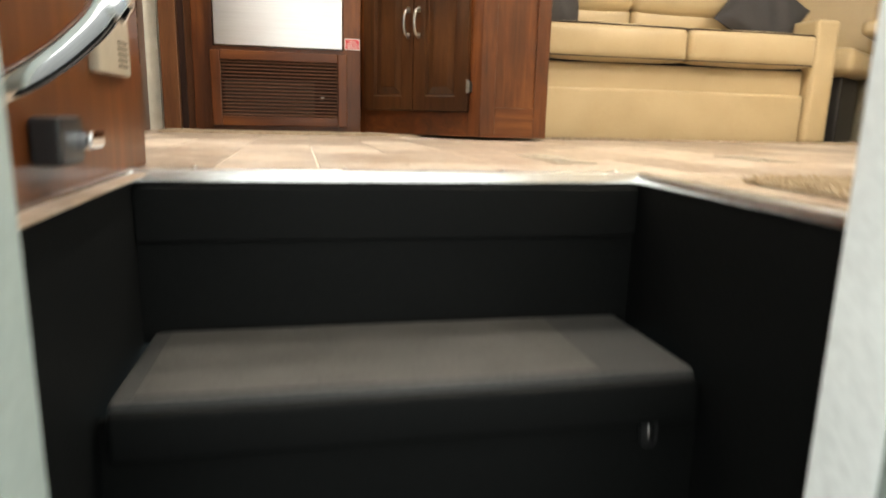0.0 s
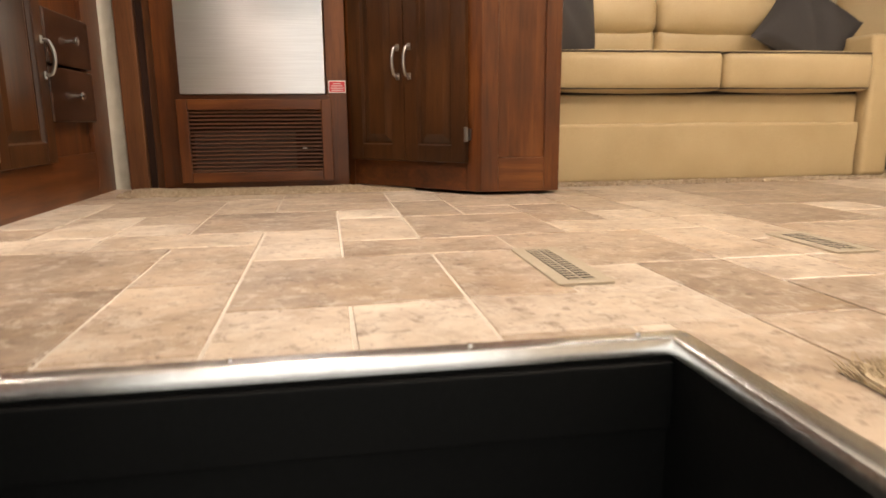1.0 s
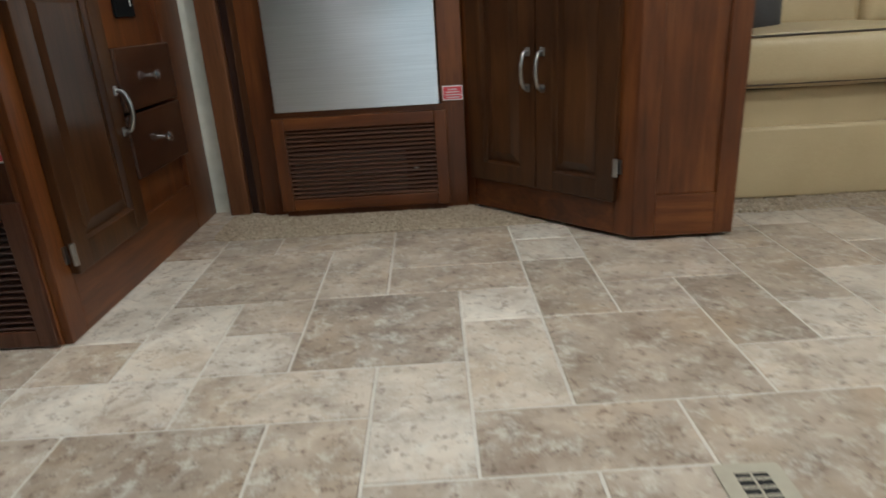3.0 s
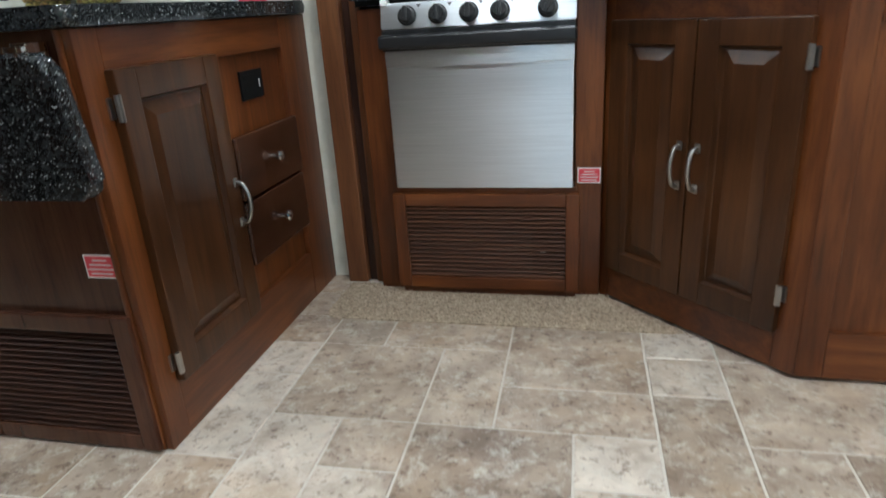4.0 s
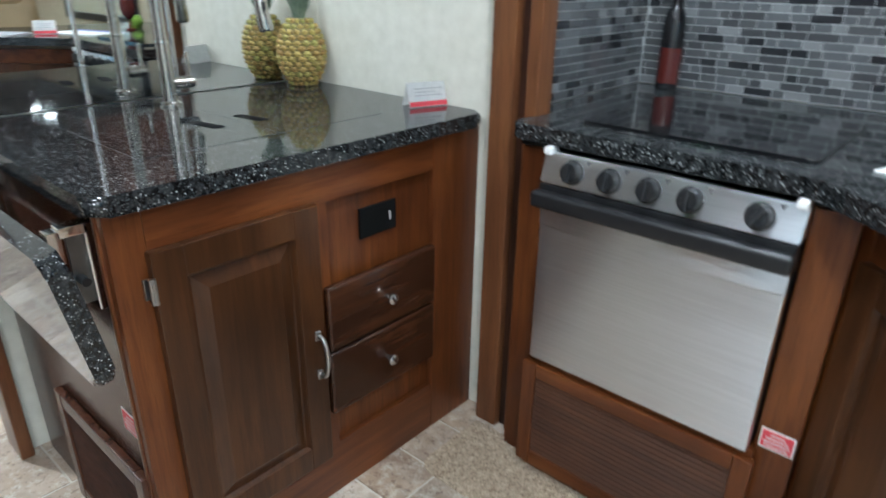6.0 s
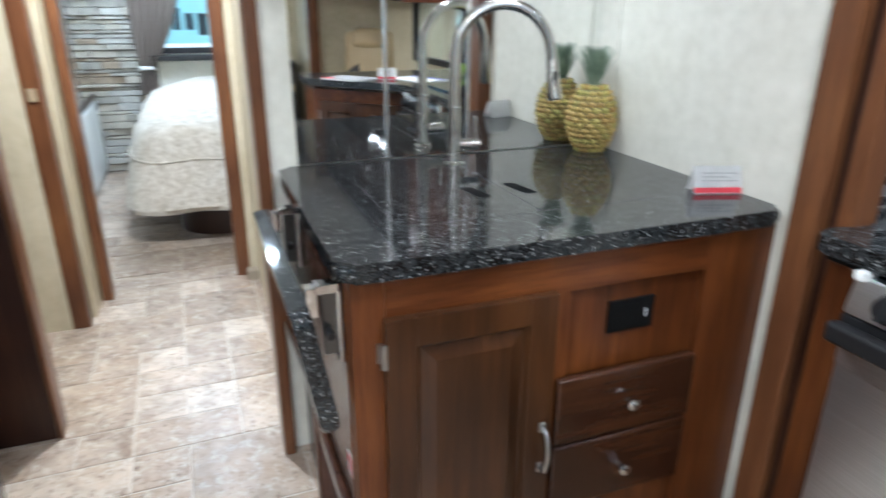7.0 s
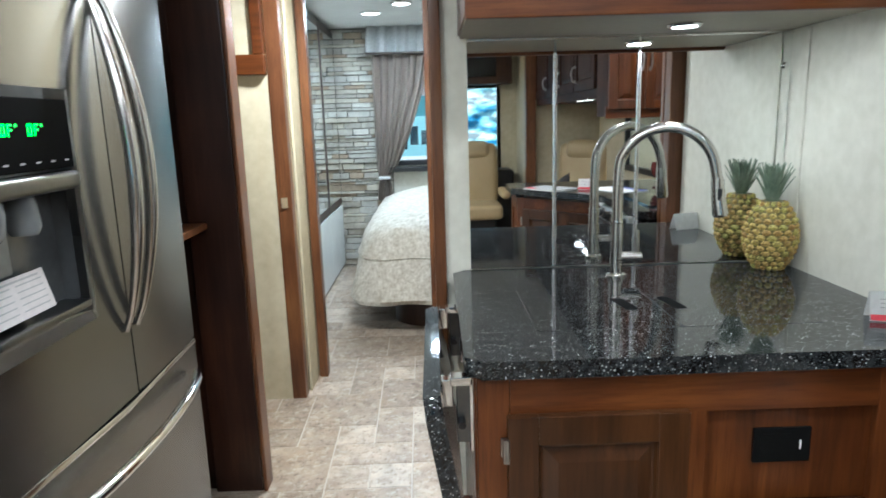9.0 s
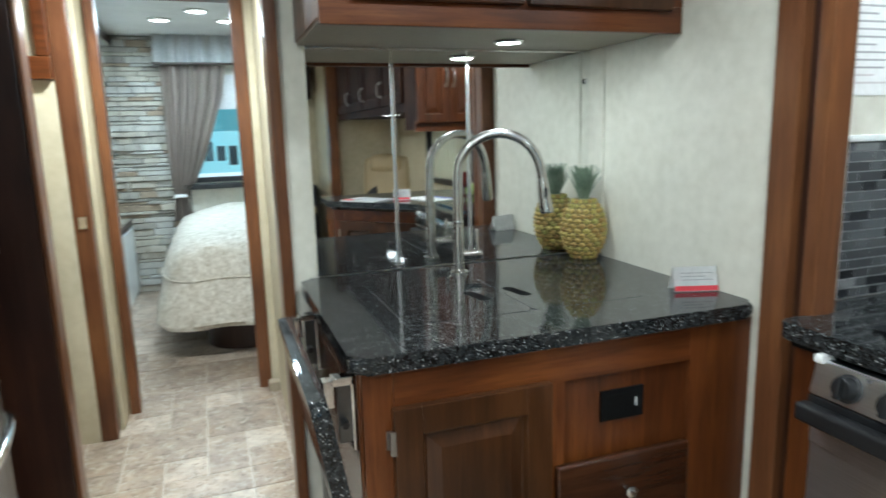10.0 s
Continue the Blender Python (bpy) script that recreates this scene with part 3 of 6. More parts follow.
# ---- cabinets ----
def raised_door(parent, u0, u1, z0, z1, m, handle=None, hinges=None, mat=DOOR_WOOD, stile=0.072, proud=0.022):
    """A frame-and-raised-panel door on a cabinet face, with its pull and hinges. handle: u and z of the pull's middle."""
    bm = B()
    box(bm, u0, u0 + stile, -proud, 0.0, z0, z1, 0.004)
    box(bm, u1 - stile, u1, -proud, 0.0, z0, z1, 0.004)
    box(bm, u0 + stile - 0.002, u1 - stile + 0.002, -proud + 0.0008, 0.0, z0, z0 + stile, 0.004)
    box(bm, u0 + stile - 0.002, u1 - stile + 0.002, -proud + 0.0008, 0.0, z1 - stile, z1, 0.004)
    leaf = part("door", bm, mat, parent, m=m)
    a0, a1, b0, b1, s = u0 + stile - 0.001, u1 - stile + 0.001, z0 + stile - 0.001, z1 - stile + 0.001, 0.026
    bm = B()
    loops = []
    for inset, depth in ((0, -0.0195), (0.005, -0.008), (0.010, -0.007), (0.010 + s, -0.0165), (0.013 + s, -0.0175)):
        loops.append([bm.verts.new((x, depth, z)) for x, z in ((a0 + inset, b0 + inset), (a1 - inset, b0 + inset), (a1 - inset, b1 - inset), (a0 + inset, b1 - inset))])
    for p, q in zip(loops, loops[1:]):
        for n in range(4):
            bm.faces.new((p[n], p[(n + 1) % 4], q[(n + 1) % 4], q[n]))
    bm.faces.new(loops[-1])
    part("raised_panel", bm, mat, leaf, m=m, smooth=False)
    if handle:
        pull(leaf, handle[0], handle[1], m, proud)
    for side, zs in (hinges or {}).items():
        for z in zs:
            hu = u0 if side == "left" else u1
            sign = -1 if side == "left" else 1
            bm = box(B(), hu - 0.0035, hu + 0.0035, -proud - 0.003, -proud + 0.004, z - 0.026, z + 0.026, 0.002)
            box(bm, min(hu, hu + sign * 0.012), max(hu, hu + sign * 0.012), -0.006, 0.0, z - 0.02, z + 0.02, 0.0015)
            tube(bm, [(hu + sign * 0.005, -proud + 0.003, z - 0.025), (hu + sign * 0.005, -proud + 0.003, z + 0.025)], 0.0045, 8)
            part("hinge", bm, PULL_METAL, leaf, "brushed nickel hinge", m=m)
    return leaf


def pull(parent, u, z, m, proud=0.022, half=0.051):
    """A bowed bar pull with two feet."""
    pts = curve_points([(u, -proud, z - half), (u, -proud - 0.02, z - half * 0.92), (u, -proud - 0.031, z - half * 0.4), (u, -proud - 0.033, z), (u, -proud - 0.031, z + half * 0.4), (u, -proud - 0.02, z + half * 0.92), (u, -proud, z + half)], 5)
    bm = tube(B(), pts, 0.0054, 10)
    box(bm, u - 0.008, u + 0.008, -proud - 0.005, -proud + 0.001, z - half - 0.012, z - half + 0.012, 0.003)
    box(bm, u - 0.008, u + 0.008, -proud - 0.005, -proud + 0.001, z + half - 0.012, z + half + 0.012, 0.003)
    return part("handle", bm, PULL_METAL, parent, "bowed brushed nickel pull", m=m)


def drawer(parent, u0, u1, z0, z1, m, proud=0.022):
    bm = box(B(), u0, u1, -proud, 0, z0, z1, 0.007, 3)
    face = part("drawer", bm, DRAWER_WOOD, parent, m=m)
    u, z = (u0 + u1) / 2 + 0.0, (z0 + z1) / 2
    bm = lathe(B(), [(0.006, 0), (0.005, -0.012), (0.0075, -0.016), (0.0135, -0.020), (0.0145, -0.025), (0.010, -0.029), (0.004, -0.0305)], (u, -proud, z), 20, "y")
    part("knob", bm, NICKEL, face, "round nickel knob", m=m)
    return face


def louvre(parent_name, u0, u1, z0, z1, m, label, rail=0.036, count=17, mat=CHERRY_X, stile=CHERRY, slat=SLAT_WOOD):
    """A return-air grille: a mitred frame, tilted slats and a sheet coloured as shade."""
    g = thing(parent_name, m @ Vector((u0, 0, z0)), label, "vent")
    # flat dark sheet: the shade behind the slats is its colour
    part("backing", box(B(), u0 + 0.01, u1 - 0.01, -0.004, -0.0005, z0 + 0.01, z1 - 0.01), GAP_SHADE, g, m=m)
    for a0, a1, b0, b1 in ((u0, u0 + rail, z0, z1), (u1 - rail, u1, z0, z1)):
        part("stile", box(B(), a0, a1, -0.020, 0, b0, b1, 0.004), stile, g, m=m)
    for b0, b1 in ((z0, z0 + rail), (z1 - rail, z1)):
        part("rail", box(B(), u0 + rail, u1 - rail, -0.019, 0, b0, b1, 0.004), mat, g, m=m)
    step = (z1 - z0 - 2 * rail) / count
    for n in range(count):
        z = z0 + rail + (n + 0.5) * step
        bm = B()
        box(bm, u0 + rail - 0.002, u1 - rail + 0.002, -0.006, 0.006, -step * 0.14, step * 0.14, 0.001, 1)
        part("slat", bm, slat, g, m=m @ pose(0, -0.0105, z, 38, 0, 0))
    return g


def sticker(x0, z0, w, h, m, label):
    s = thing("warning_label", m @ Vector((x0, 0, z0)), label, "label")
    part("paper", box(B(), x0, x0 + w, -0.0016, -0.0002, z0, z0 + h), PAPER, s, m=m, smooth=False)
    part("red_field", box(B(), x0 + 0.003, x0 + w - 0.003, -0.0022, -0.0014, z0 + 0.003, z0 + h - 0.003), RED_PAPER, s, m=m, smooth=False)
    for k in range(4):
        wide = (w - 0.014) * (0.55 if k == 0 else 0.98 - 0.13 * (k % 2))
        zz = z0 + h - 0.010 - k * (h - 0.012) / 4
        part("text_line", box(B(), x0 + w / 2 - wide / 2, x0 + w / 2 + wide / 2, -0.0028, -0.0020, zz - 0.003, zz), PALE_INK, s, m=m, smooth=False)
    return s


# sink island: face looks along +x
ISL_X, ISL_Y0, ISL_Y1 = -0.65, 2.06, NORTH - 0.004
M_ISL = facing(ISL_X, 0, 90)
island = thing("sink_cabinet", (-1.0, 2.5, 0), "cherry sink base cabinet with raised door and drawers", "cabinet")
bm = box(B(), MIRROR_X, ISL_X - 0.02, ISL_Y0 + 0.012, ISL_Y1, 0, 0.882)
part("carcass", bm, PANEL_WOOD, island)
part("end_panel", box(B(), MIRROR_X + 0.01, ISL_X - 0.022, ISL_Y0 + 0.004, ISL_Y0 + 0.012, 0.0, 0.80), PANEL_WOOD, island)
part("stile", box(B(), ISL_Y0, 2.125, 0, 0.02, 0, 0.882, 0.003), CHERRY, island, m=M_ISL)
part("corner_post", box(B(), ISL_X - 0.034, ISL_X - 0.0205, ISL_Y0 - 0.004, ISL_Y0 + 0.03, 0, 0.882, 0.004), CHERRY, island)
part("stile", box(B(), 2.475, 2.515, 0.001, 0.02, 0.10, 0.80, 0.002), CHERRY, island, m=M_ISL)
part("stile", box(B(), 2.855, ISL_Y1, 0, 0.02, 0, 0.882, 0.003), CHERRY, island, m=M_ISL)
part("rail", box(B(), 2.125, 2.855, 0.0008, 0.02, 0.795, 0.882, 0.002), CHERRY_Y, island, m=M_ISL)
part("rail", box(B(), 2.125, 2.855, 0.0008, 0.02, 0.0, 0.155, 0.002), CHERRY_Y, island, m=M_ISL)
raised_door(island, 2.118, 2.475, 0.142, 0.806, M_ISL, (2.452, 0.45), {"left": (0.19, 0.735)}, stile=0.062)
# recessed panels above and below the drawers
part("recess_panel", box(B(), 2.515, 2.855, 0.0155, 0.02, 0.59, 0.795), CHERRY, island, m=M_ISL)
part("recess_panel", box(B(), 2.515, 2.855, 0.0155, 0.02, 0.155, 0.30), CHERRY, island, m=M_ISL)
drawer(island, 2.488, 2.845, 0.438, 0.602, M_ISL)
drawer(island, 2.486, 2.842, 0.262, 0.432, M_ISL)
outlet = thing("power_outlet", M_ISL @ Vector((2.68, 0, 0.71)), "black power outlet plate on the sink cabinet", "outlet")
part("plate", box(B(), 2.616, 2.732, 0.009, 0.016, 0.676, 0.75, 0.001), STEP_VINYL, outlet, m=M_ISL)
part("socket", box(B(), 2.630, 2.690, 0.0083, 0.0095, 0.688, 0.738), STEP_VINYL, outlet, m=M_ISL, smooth=False)
part("test_button", box(B(), 2.709, 2.7125, 0.008, 0.0095, 0.703, 0.723, 0.0005), PAPER, outlet, "small white test button", m=M_ISL)
M_END = facing(0, ISL_Y0 + 0.004, 0)
louvre("return_air_grille", -1.13, -0.674, 0.004, 0.33, M_END, "dark-stained louvred return-air grille in the cabinet end", 0.04, 17, PANEL_WOOD, PANEL_WOOD, MATTE_WOOD)
sticker(-0.752, 0.41, 0.072, 0.05, M_END, "small red printed warning label on the cabinet end")


# island worktop
top = thing("island_worktop", (-1.0, 2.55, 0.882), "glossy black speckled granite worktop with bullnose edge", "worktop")
bm = prism(B(), rounded([(MIRROR_X + 0.001, 2.038), (-0.632, 2.038), (-0.632, ISL_Y1), (MIRROR_X + 0.001, ISL_Y1)], 0.032), 0.8835, 0.92, 0.0145, 4)
part("slab", bm, GRANITE, top)
# sink cover set into the slab, with two finger slots
part("sink_cover_joint", prism(B(), rounded([(-1.1588, 2.2012), (-0.8012, 2.2012), (-0.8012, 2.8388), (-1.1588, 2.8388)], 0.02), 0.9195, 0.9202), BLACK_PLASTIC, top)
part("sink_cover", prism(B(), rounded([(-1.158, 2.202), (-0.802, 2.202), (-0.802, 2.519), (-1.158, 2.519)], 0.019), 0.9196, 0.9206), GRANITE, top)
part("sink_cover", prism(B(), rounded([(-1.158, 2.521), (-0.802, 2.521), (-0.802, 2.838), (-1.158, 2.838)], 0.019), 0.9196, 0.9206), GRANITE, top)
# flat black patches: the dark of each open slot is in their colour
for sy in (2.441, 2.557):
    bm = B()
    prism(bm, rounded([(-1.035, sy - 0.02), (-0.935, sy - 0.004), (-0.935, sy + 0.027), (-1.035, sy + 0.011)], 0.012), 0.9204, 0.9212)
    part("finger_slot", bm, SCREEN_BLACK, top)

# folded-down leaf on the island's end, with its brackets
leaf = thing("drop_leaf", (-0.96, 2.0, 0.6), "black granite drop leaf folded down on chrome brackets", "worktop")
M_LEAF = pose(0, 1.972, 0.845, 9.5, 0, 0)
bm = prism(B(), rounded([(-1.29, -0.255), (-0.622, -0.255), (-0.622, 0.0), (-1.29, 0.0)], 0.03), -0.018, 0.018, 0.013, 4)
part("slab", bm, GRANITE, leaf, m=M_LEAF @ pose(0, 0, 0, 90, 0, 0))
for bx in (-0.715, -1.215):
    bm = box(B(), bx - 0.016, bx + 0.016, ISL_Y0 - 0.012, ISL_Y0 + 0.004, 0.70, 0.862, 0.003)
    box(bm, bx - 0.016, bx + 0.016, ISL_Y0 - 0.05, ISL_Y0 - 0.004, 0.845, 0.863, 0.002)
    box(bm, bx - 0.014, bx + 0.014, ISL_Y0 - 0.068, ISL_Y0 - 0.045, 0.80, 0.858, 0.002)
    part("bracket", bm, CHROME, leaf, "folded chrome bracket")
    part("arm_plate", box(B(), bx - 0.004, bx + 0.004, ISL_Y0 - 0.038, ISL_Y0 + 0.002, 0.715, 0.845, 0.002), GREY_METAL, leaf, "grey folding arm plate")
    bm = tube(B(), [(bx - 0.012, ISL_Y0 - 0.028, 0.765), (bx + 0.03, ISL_Y0 - 0.028, 0.765)], 0.008, 12)
    part("pin", bm, BLACK_PLASTIC, leaf)

# mirror splashback in three sheets with polished seams
splash = thing("mirror_splashback", (MIRROR_X, 2.55, 0.92), "mirrored splashback in sheets with bright joint strips", "mirror")
for y0, y1 in ((2.095, 2.347), (2.353, 2.592), (2.598, NORTH - 0.003)):
    part("sheet", box(B(), MIRROR_X - 0.011, MIRROR_X, y0, y1, 0.923, 1.592), MIRROR, splash, smooth=False)
for sy in (2.350, 2.595):
    part("joint_strip", box(B(), MIRROR_X - 0.01, MIRROR_X + 0.004, sy - 0.006, sy + 0.006, 0.923, 1.555, 0.003), EDGE_METAL, splash, "bright joint strip")
part("top_channel", box(B(), MIRROR_X - 0.011, MIRROR_X + 0.005, 2.095, NORTH - 0.003, 1.592, 1.5995, 0.001), EDGE_METAL, splash)
solid("trim", box(B(), -1.343, -1.309, NORTH - 0.005, NORTH - 0.0005, 0.923, 1.598, 0.002), WALLPAPER, "cream batten over a wallpaper seam beside the mirror", "trim", "structure")
bm = lathe(B(), [(0.008, 0), (0.01, 0.003), (0.006, 0.007)], (MIRROR_X, 3.02, 1.50), 12, "x")
part("clip", bm, CHROME, splash)

# overhead cabinet above the sink
over = thing("overhead_cabinet", (-1.1, 2.55, 1.566), "cherry overhead cabinet above the sink with pale underside", "cabinet")
OV_X = -0.945
M_OVH = facing(OV_X, 0, 90)
part("underside", box(B(), MIRROR_X, OV_X - 0.02, 2.075, NORTH - 0.004, 1.6, 1.607), UNDERSIDE, over)
part("carcass", box(B(), MIRROR_X, OV_X - 0.02, 2.07, NORTH - 0.004, 1.6075, CEILING), CHERRY, over)
part("face_rail", box(B(), 2.068, NORTH - 0.004, 0, 0.02, 1.588, 1.655, 0.004), CHERRY_Y, over, m=M_OVH)
part("face_rail", box(B(), 2.068, NORTH - 0.004, 0, 0.02, 2.05, CEILING, 0.004), CHERRY_Y, over, m=M_OVH)
for u0, u1 in ((2.068, 2.13), (2.555, 2.585), (2.985, NORTH - 0.004)):
    part("face_stile", box(B(), u0, u1, 0.0008, 0.02, 1.655, 2.05), CHERRY, over, m=M_OVH)
raised_door(over, 2.14, 2.56, 1.642, 2.06, M_OVH, (2.54, 1.75))
raised_door(over, 2.575, 2.99, 1.642, 2.06, M_OVH, (2.597, 1.75))


def puck(x, y, z, group):
    p = thing("puck_light", (x, y, z), "round recessed puck light glowing white", "light", group)
    part("bezel", lathe(B(), [(0.042, 0.0), (0.045, -0.004), (0.040, -0.009), (0.034, -0.009), (0.034, -0.002)], (x, y, z), 24), CHROME, p)
    part("diffuser", lathe(B(), [(0.033, 0.0), (0.033, -0.004), (0.02, -0.006)], (x, y, z), 24), LAMP_GLOW, p)


for px, py in PUCKS:
    puck(px, py, 1.6, "puck lights over the sink")
for lx, ly in CEILING_LAMPS:
    p = thing("ceiling_light", (lx, ly, CEILING), "round recessed ceiling light glowing white", "light", "ceiling lights")
    part("bezel", lathe(B(), [(0.08, 0.0), (0.085, -0.006), (0.078, -0.014), (0.068, -0.014), (0.068, -0.002)], (lx, ly, CEILING), 28), CEIL_WHITE, p)
    part("diffuser", lathe(B(), [(0.067, 0.0), (0.067, -0.005), (0.04, -0.007)], (lx, ly, CEILING), 28), LAMP_GLOW, p)
for lx, ly in BEDROOM_LAMPS:
    p = thing("bedroom_light", (lx, ly, 2.22), "round recessed bedroom ceiling light glowing white", "light", "bedroom ceiling lights")
    part("bezel", lathe(B(), [(0.08, 0.0), (0.085, -0.006), (0.078, -0.014), (0.068, -0.014), (0.068, -0.002)], (lx, ly, 2.22), 28), CEIL_WHITE, p)
    part("diffuser", lathe(B(), [(0.067, 0.0), (0.067, -0.005), (0.04, -0.007)], (lx, ly, 2.22), 28), LAMP_GLOW, p)

# ---- kitchen slide-out: stove, angled cabinet, worktop ----
STOVE_Y = 2.90
kit = thing("stove_cabinet", (-0.1, 3.3, 0), "cherry cabinet surround of the stove", "cabinet")
part("carcass", box(B(), -0.445, 0.245, 2.975, 3.676, 0, 0.868), CHERRY, kit)
part("stile", box(B(), -0.447, -0.36, 2.945, 2.975, 0, 0.884, 0.006), CHERRY, kit)
part("stile", box(B(), 0.184, 0.262, 2.935, 2.975, 0, 0.884, 0.004), CHERRY, kit)
part("rail", box(B(), -0.36, 0.184, 2.955, 2.975, 0.0, 0.36), CHERRY_X, kit)
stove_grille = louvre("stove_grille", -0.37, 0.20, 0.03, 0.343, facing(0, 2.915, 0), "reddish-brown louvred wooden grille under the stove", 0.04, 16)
part("inner_panel", box(B(), -0.315, 0.06, -0.0046, -0.0041, 0.07, 0.225), FURNACE_GREY, stove_grille, "grey furnace panel behind the slats", m=facing(0, 2.915, 0), smooth=False)
part("inner_catch", box(B(), 0.085, 0.10, -0.0075, -0.004, 0.145, 0.165, 0.001), PULL_METAL, stove_grille, "small metal catch", m=facing(0, 2.915, 0))
part("plinth", box(B(), -0.36, 0.19, 2.915, 2.955, 0.0, 0.36), CHERRY_X, kit)
sticker(0.192, 0.367, 0.066, 0.046, facing(0, 2.935, 0), "small red printed warning label beside the oven")

stove = thing("stove", (-0.085, 2.95, 0.36), "stainless steel gas range with black knobs and handle", "stove")
part("body", box(B(), -0.352, 0.178, 2.925, 3.45, 0.362, 0.90), BLACK_PLASTIC, stove)
bm = box(B(), -0.352, 0.180, STOVE_Y - 0.004, 2.925, 0.362, 0.762, 0.004)
door_o = part("oven_door", bm, STEEL, stove)
bm = B()
pts = [(-0.352, STOVE_Y - 0.005), (-0.25, STOVE_Y - 0.012), (-0.085, STOVE_Y - 0.016), (0.08, STOVE_Y - 0.012), (0.18, STOVE_Y - 0.005), (0.18, STOVE_Y + 0.02), (-0.352, STOVE_Y + 0.02)]
prism(bm, pts, 0.72, 0.765, 0.004, 2)
part("door_top_curve", bm, STEEL, door_o)
bm = box(B(), -0.36, 0.188, STOVE_Y - 0.045, STOVE_Y - 0.012, 0.772, 0.81, 0.009, 3)
box(bm, -0.355, 0.183, STOVE_Y - 0.014, STOVE_Y + 0.02, 0.765, 0.822, 0.003)
part("door_handle", bm, BLACK_PLASTIC, door_o, "full-width black oven handle")
bm = B()
vs = [(-0.356, STOVE_Y - 0.012, 0.824), (-0.356, STOVE_Y + 0.004, 0.893), (-0.356, STOVE_Y + 0.04, 0.893), (-0.356, STOVE_Y + 0.04, 0.824)]
lo, hi = [bm.verts.new(v) for v in vs], [bm.verts.new((0.184, v[1], v[2])) for v in vs]
bm.faces.new(lo), bm.faces.new(hi[::-1])
for n in range(4):
    bm.faces.new((lo[n], lo[(n + 1) % 4], hi[(n + 1) % 4], hi[n]))
bmesh.ops.bevel(bm, geom=list(bm.edges), offset=0.003, segments=2, affect="EDGES")
panel = part("control_panel", bm, STEEL, stove)
for cx in (-0.345, 0.173):
    part("end_cap", box(B(), cx - 0.01, cx + 0.01, STOVE_Y - 0.008, STOVE_Y + 0.03, 0.886, 0.904, 0.005), PAPER, panel, "white end cap")
for kx in (-0.278, -0.190, -0.103, -0.018, 0.110):
    mk = pose(kx, STOVE_Y - 0.004, 0.858, -13, 0, 0)
    bm = lathe(B(), [(0.027, 0.0), (0.027, -0.004), (0.0225, -0.006), (0.0205, -0.022), (0.018, -0.025)], (0, 0, 0), 26, "y")
    box(bm, -0.006, 0.006, -0.034, -0.02, -0.021, 0.021, 0.003)
    part("knob", bm, BLACK_PLASTIC, panel, "black stove knob", m=mk @ pose(0, 0, 0, 0, 25 if kx > 0.05 else 0, 0))
    bm = B()
    tri = [bm.verts.new((kx + dx, STOVE_Y - 0.0085 + (zz - 0.84) * 0.23, zz)) for dx, zz in ((0.026, 0.887), (0.04, 0.887), (0.033, 0.877))]
    bm.faces.new(tri)
    part("mark", bm, INK, panel, smooth=False)

# angled two-door cabinet
A0, A1 = Vector((0.245, 2.97)), Vector((0.705, 2.506))
TURN_A = math.degrees(math.atan2(A1.y - A0.y, A1.x - A0.x))
LEN_A = (A1 - A0).length
M_ANG = facing(A0.x, A0.y, TURN_A)
ang = thing("angled_cabinet", (0.7, 3.0, 0), "cherry angled base cabinet with two raised-panel doors", "cabinet")
bm = B()
prism(bm, [(0.268, 2.985), (0.715, 2.528), (0.985, 2.528), (0.985, 3.19), (0.268, 3.19)], 0.012, 0.872)
part("carcass", bm, CHERRY, ang)
part("stile", box(B(), 0.0, 0.055, 0, 0.02, 0.0, 0.884, 0.003), CHERRY, ang, m=M_ANG)
part("stile", box(B(), LEN_A - 0.062, LEN_A, 0, 0.02, 0.012, 0.884, 0.003), CHERRY, ang, m=M_ANG)
part("rail", box(B(), 0.055, LEN_A - 0.062, 0.0008, 0.02, 0.806, 0.884, 0.002), CHERRY_X, ang, m=M_ANG)
part("rail", box(B(), 0.055, LEN_A - 0.062, 0.0008, 0.02, 0.012, 0.112, 0.002), CHERRY_X, ang, m=M_ANG)
raised_door(ang, 0.062, 0.330, 0.112, 0.816, M_ANG, (0.306, 0.466), stile=0.06)
raised_door(ang, 0.333, 0.600, 0.112, 0.816, M_ANG, (0.359, 0.466), {"right": (0.21, 0.738)}, stile=0.06)
# flat end facing the aisle
part("end_stile", box(B(), 0.706, 0.765, 2.506, 2.528, 0.012, 0.884, 0.004), CHERRY, ang)
part("end_stile", box(B(), 0.93, 0.985, 2.506, 2.528, 0.012, 0.884, 0.004), CHERRY, ang)
part("end_rail", box(B(), 0.765, 0.93, 2.507, 2.528, 0.012, 0.13, 0.002), CHERRY_X, ang)
part("end_rail", box(B(), 0.765, 0.93, 2.507, 2.528, 0.80, 0.884, 0.002), CHERRY_X, ang)
part("end_panel", box(B(), 0.765, 0.93, 2.517, 2.528, 0.13, 0.80), CHERRY, ang)

ktop = thing("kitchen_worktop", (0.3, 3.2, 0.886), "black speckled granite kitchen worktop with angled bullnose edge", "worktop")
out = rounded([(-0.456, 2.908), (0.181, 2.908), (0.69, 2.468), (1.0, 2.468), (1.0, 3.19), (0.985, 3.676), (-0.518, 3.676), (-0.518, 3.062), (-0.443, 3.062), (-0.443, 2.985), (-0.456, 2.985)], 0.022)
part("slab", prism(B(), out, 0.905, 0.942, 0.014, 4), GRANITE, ktop)
# shade in the gap under the worktop edge, put in as a black strip
part("shadow_strip", box(B(), -0.44, 0.2, 2.93, 2.95, 0.889, 0.905), STEP_VINYL, ktop, "black strip painted as the shade under the worktop edge")
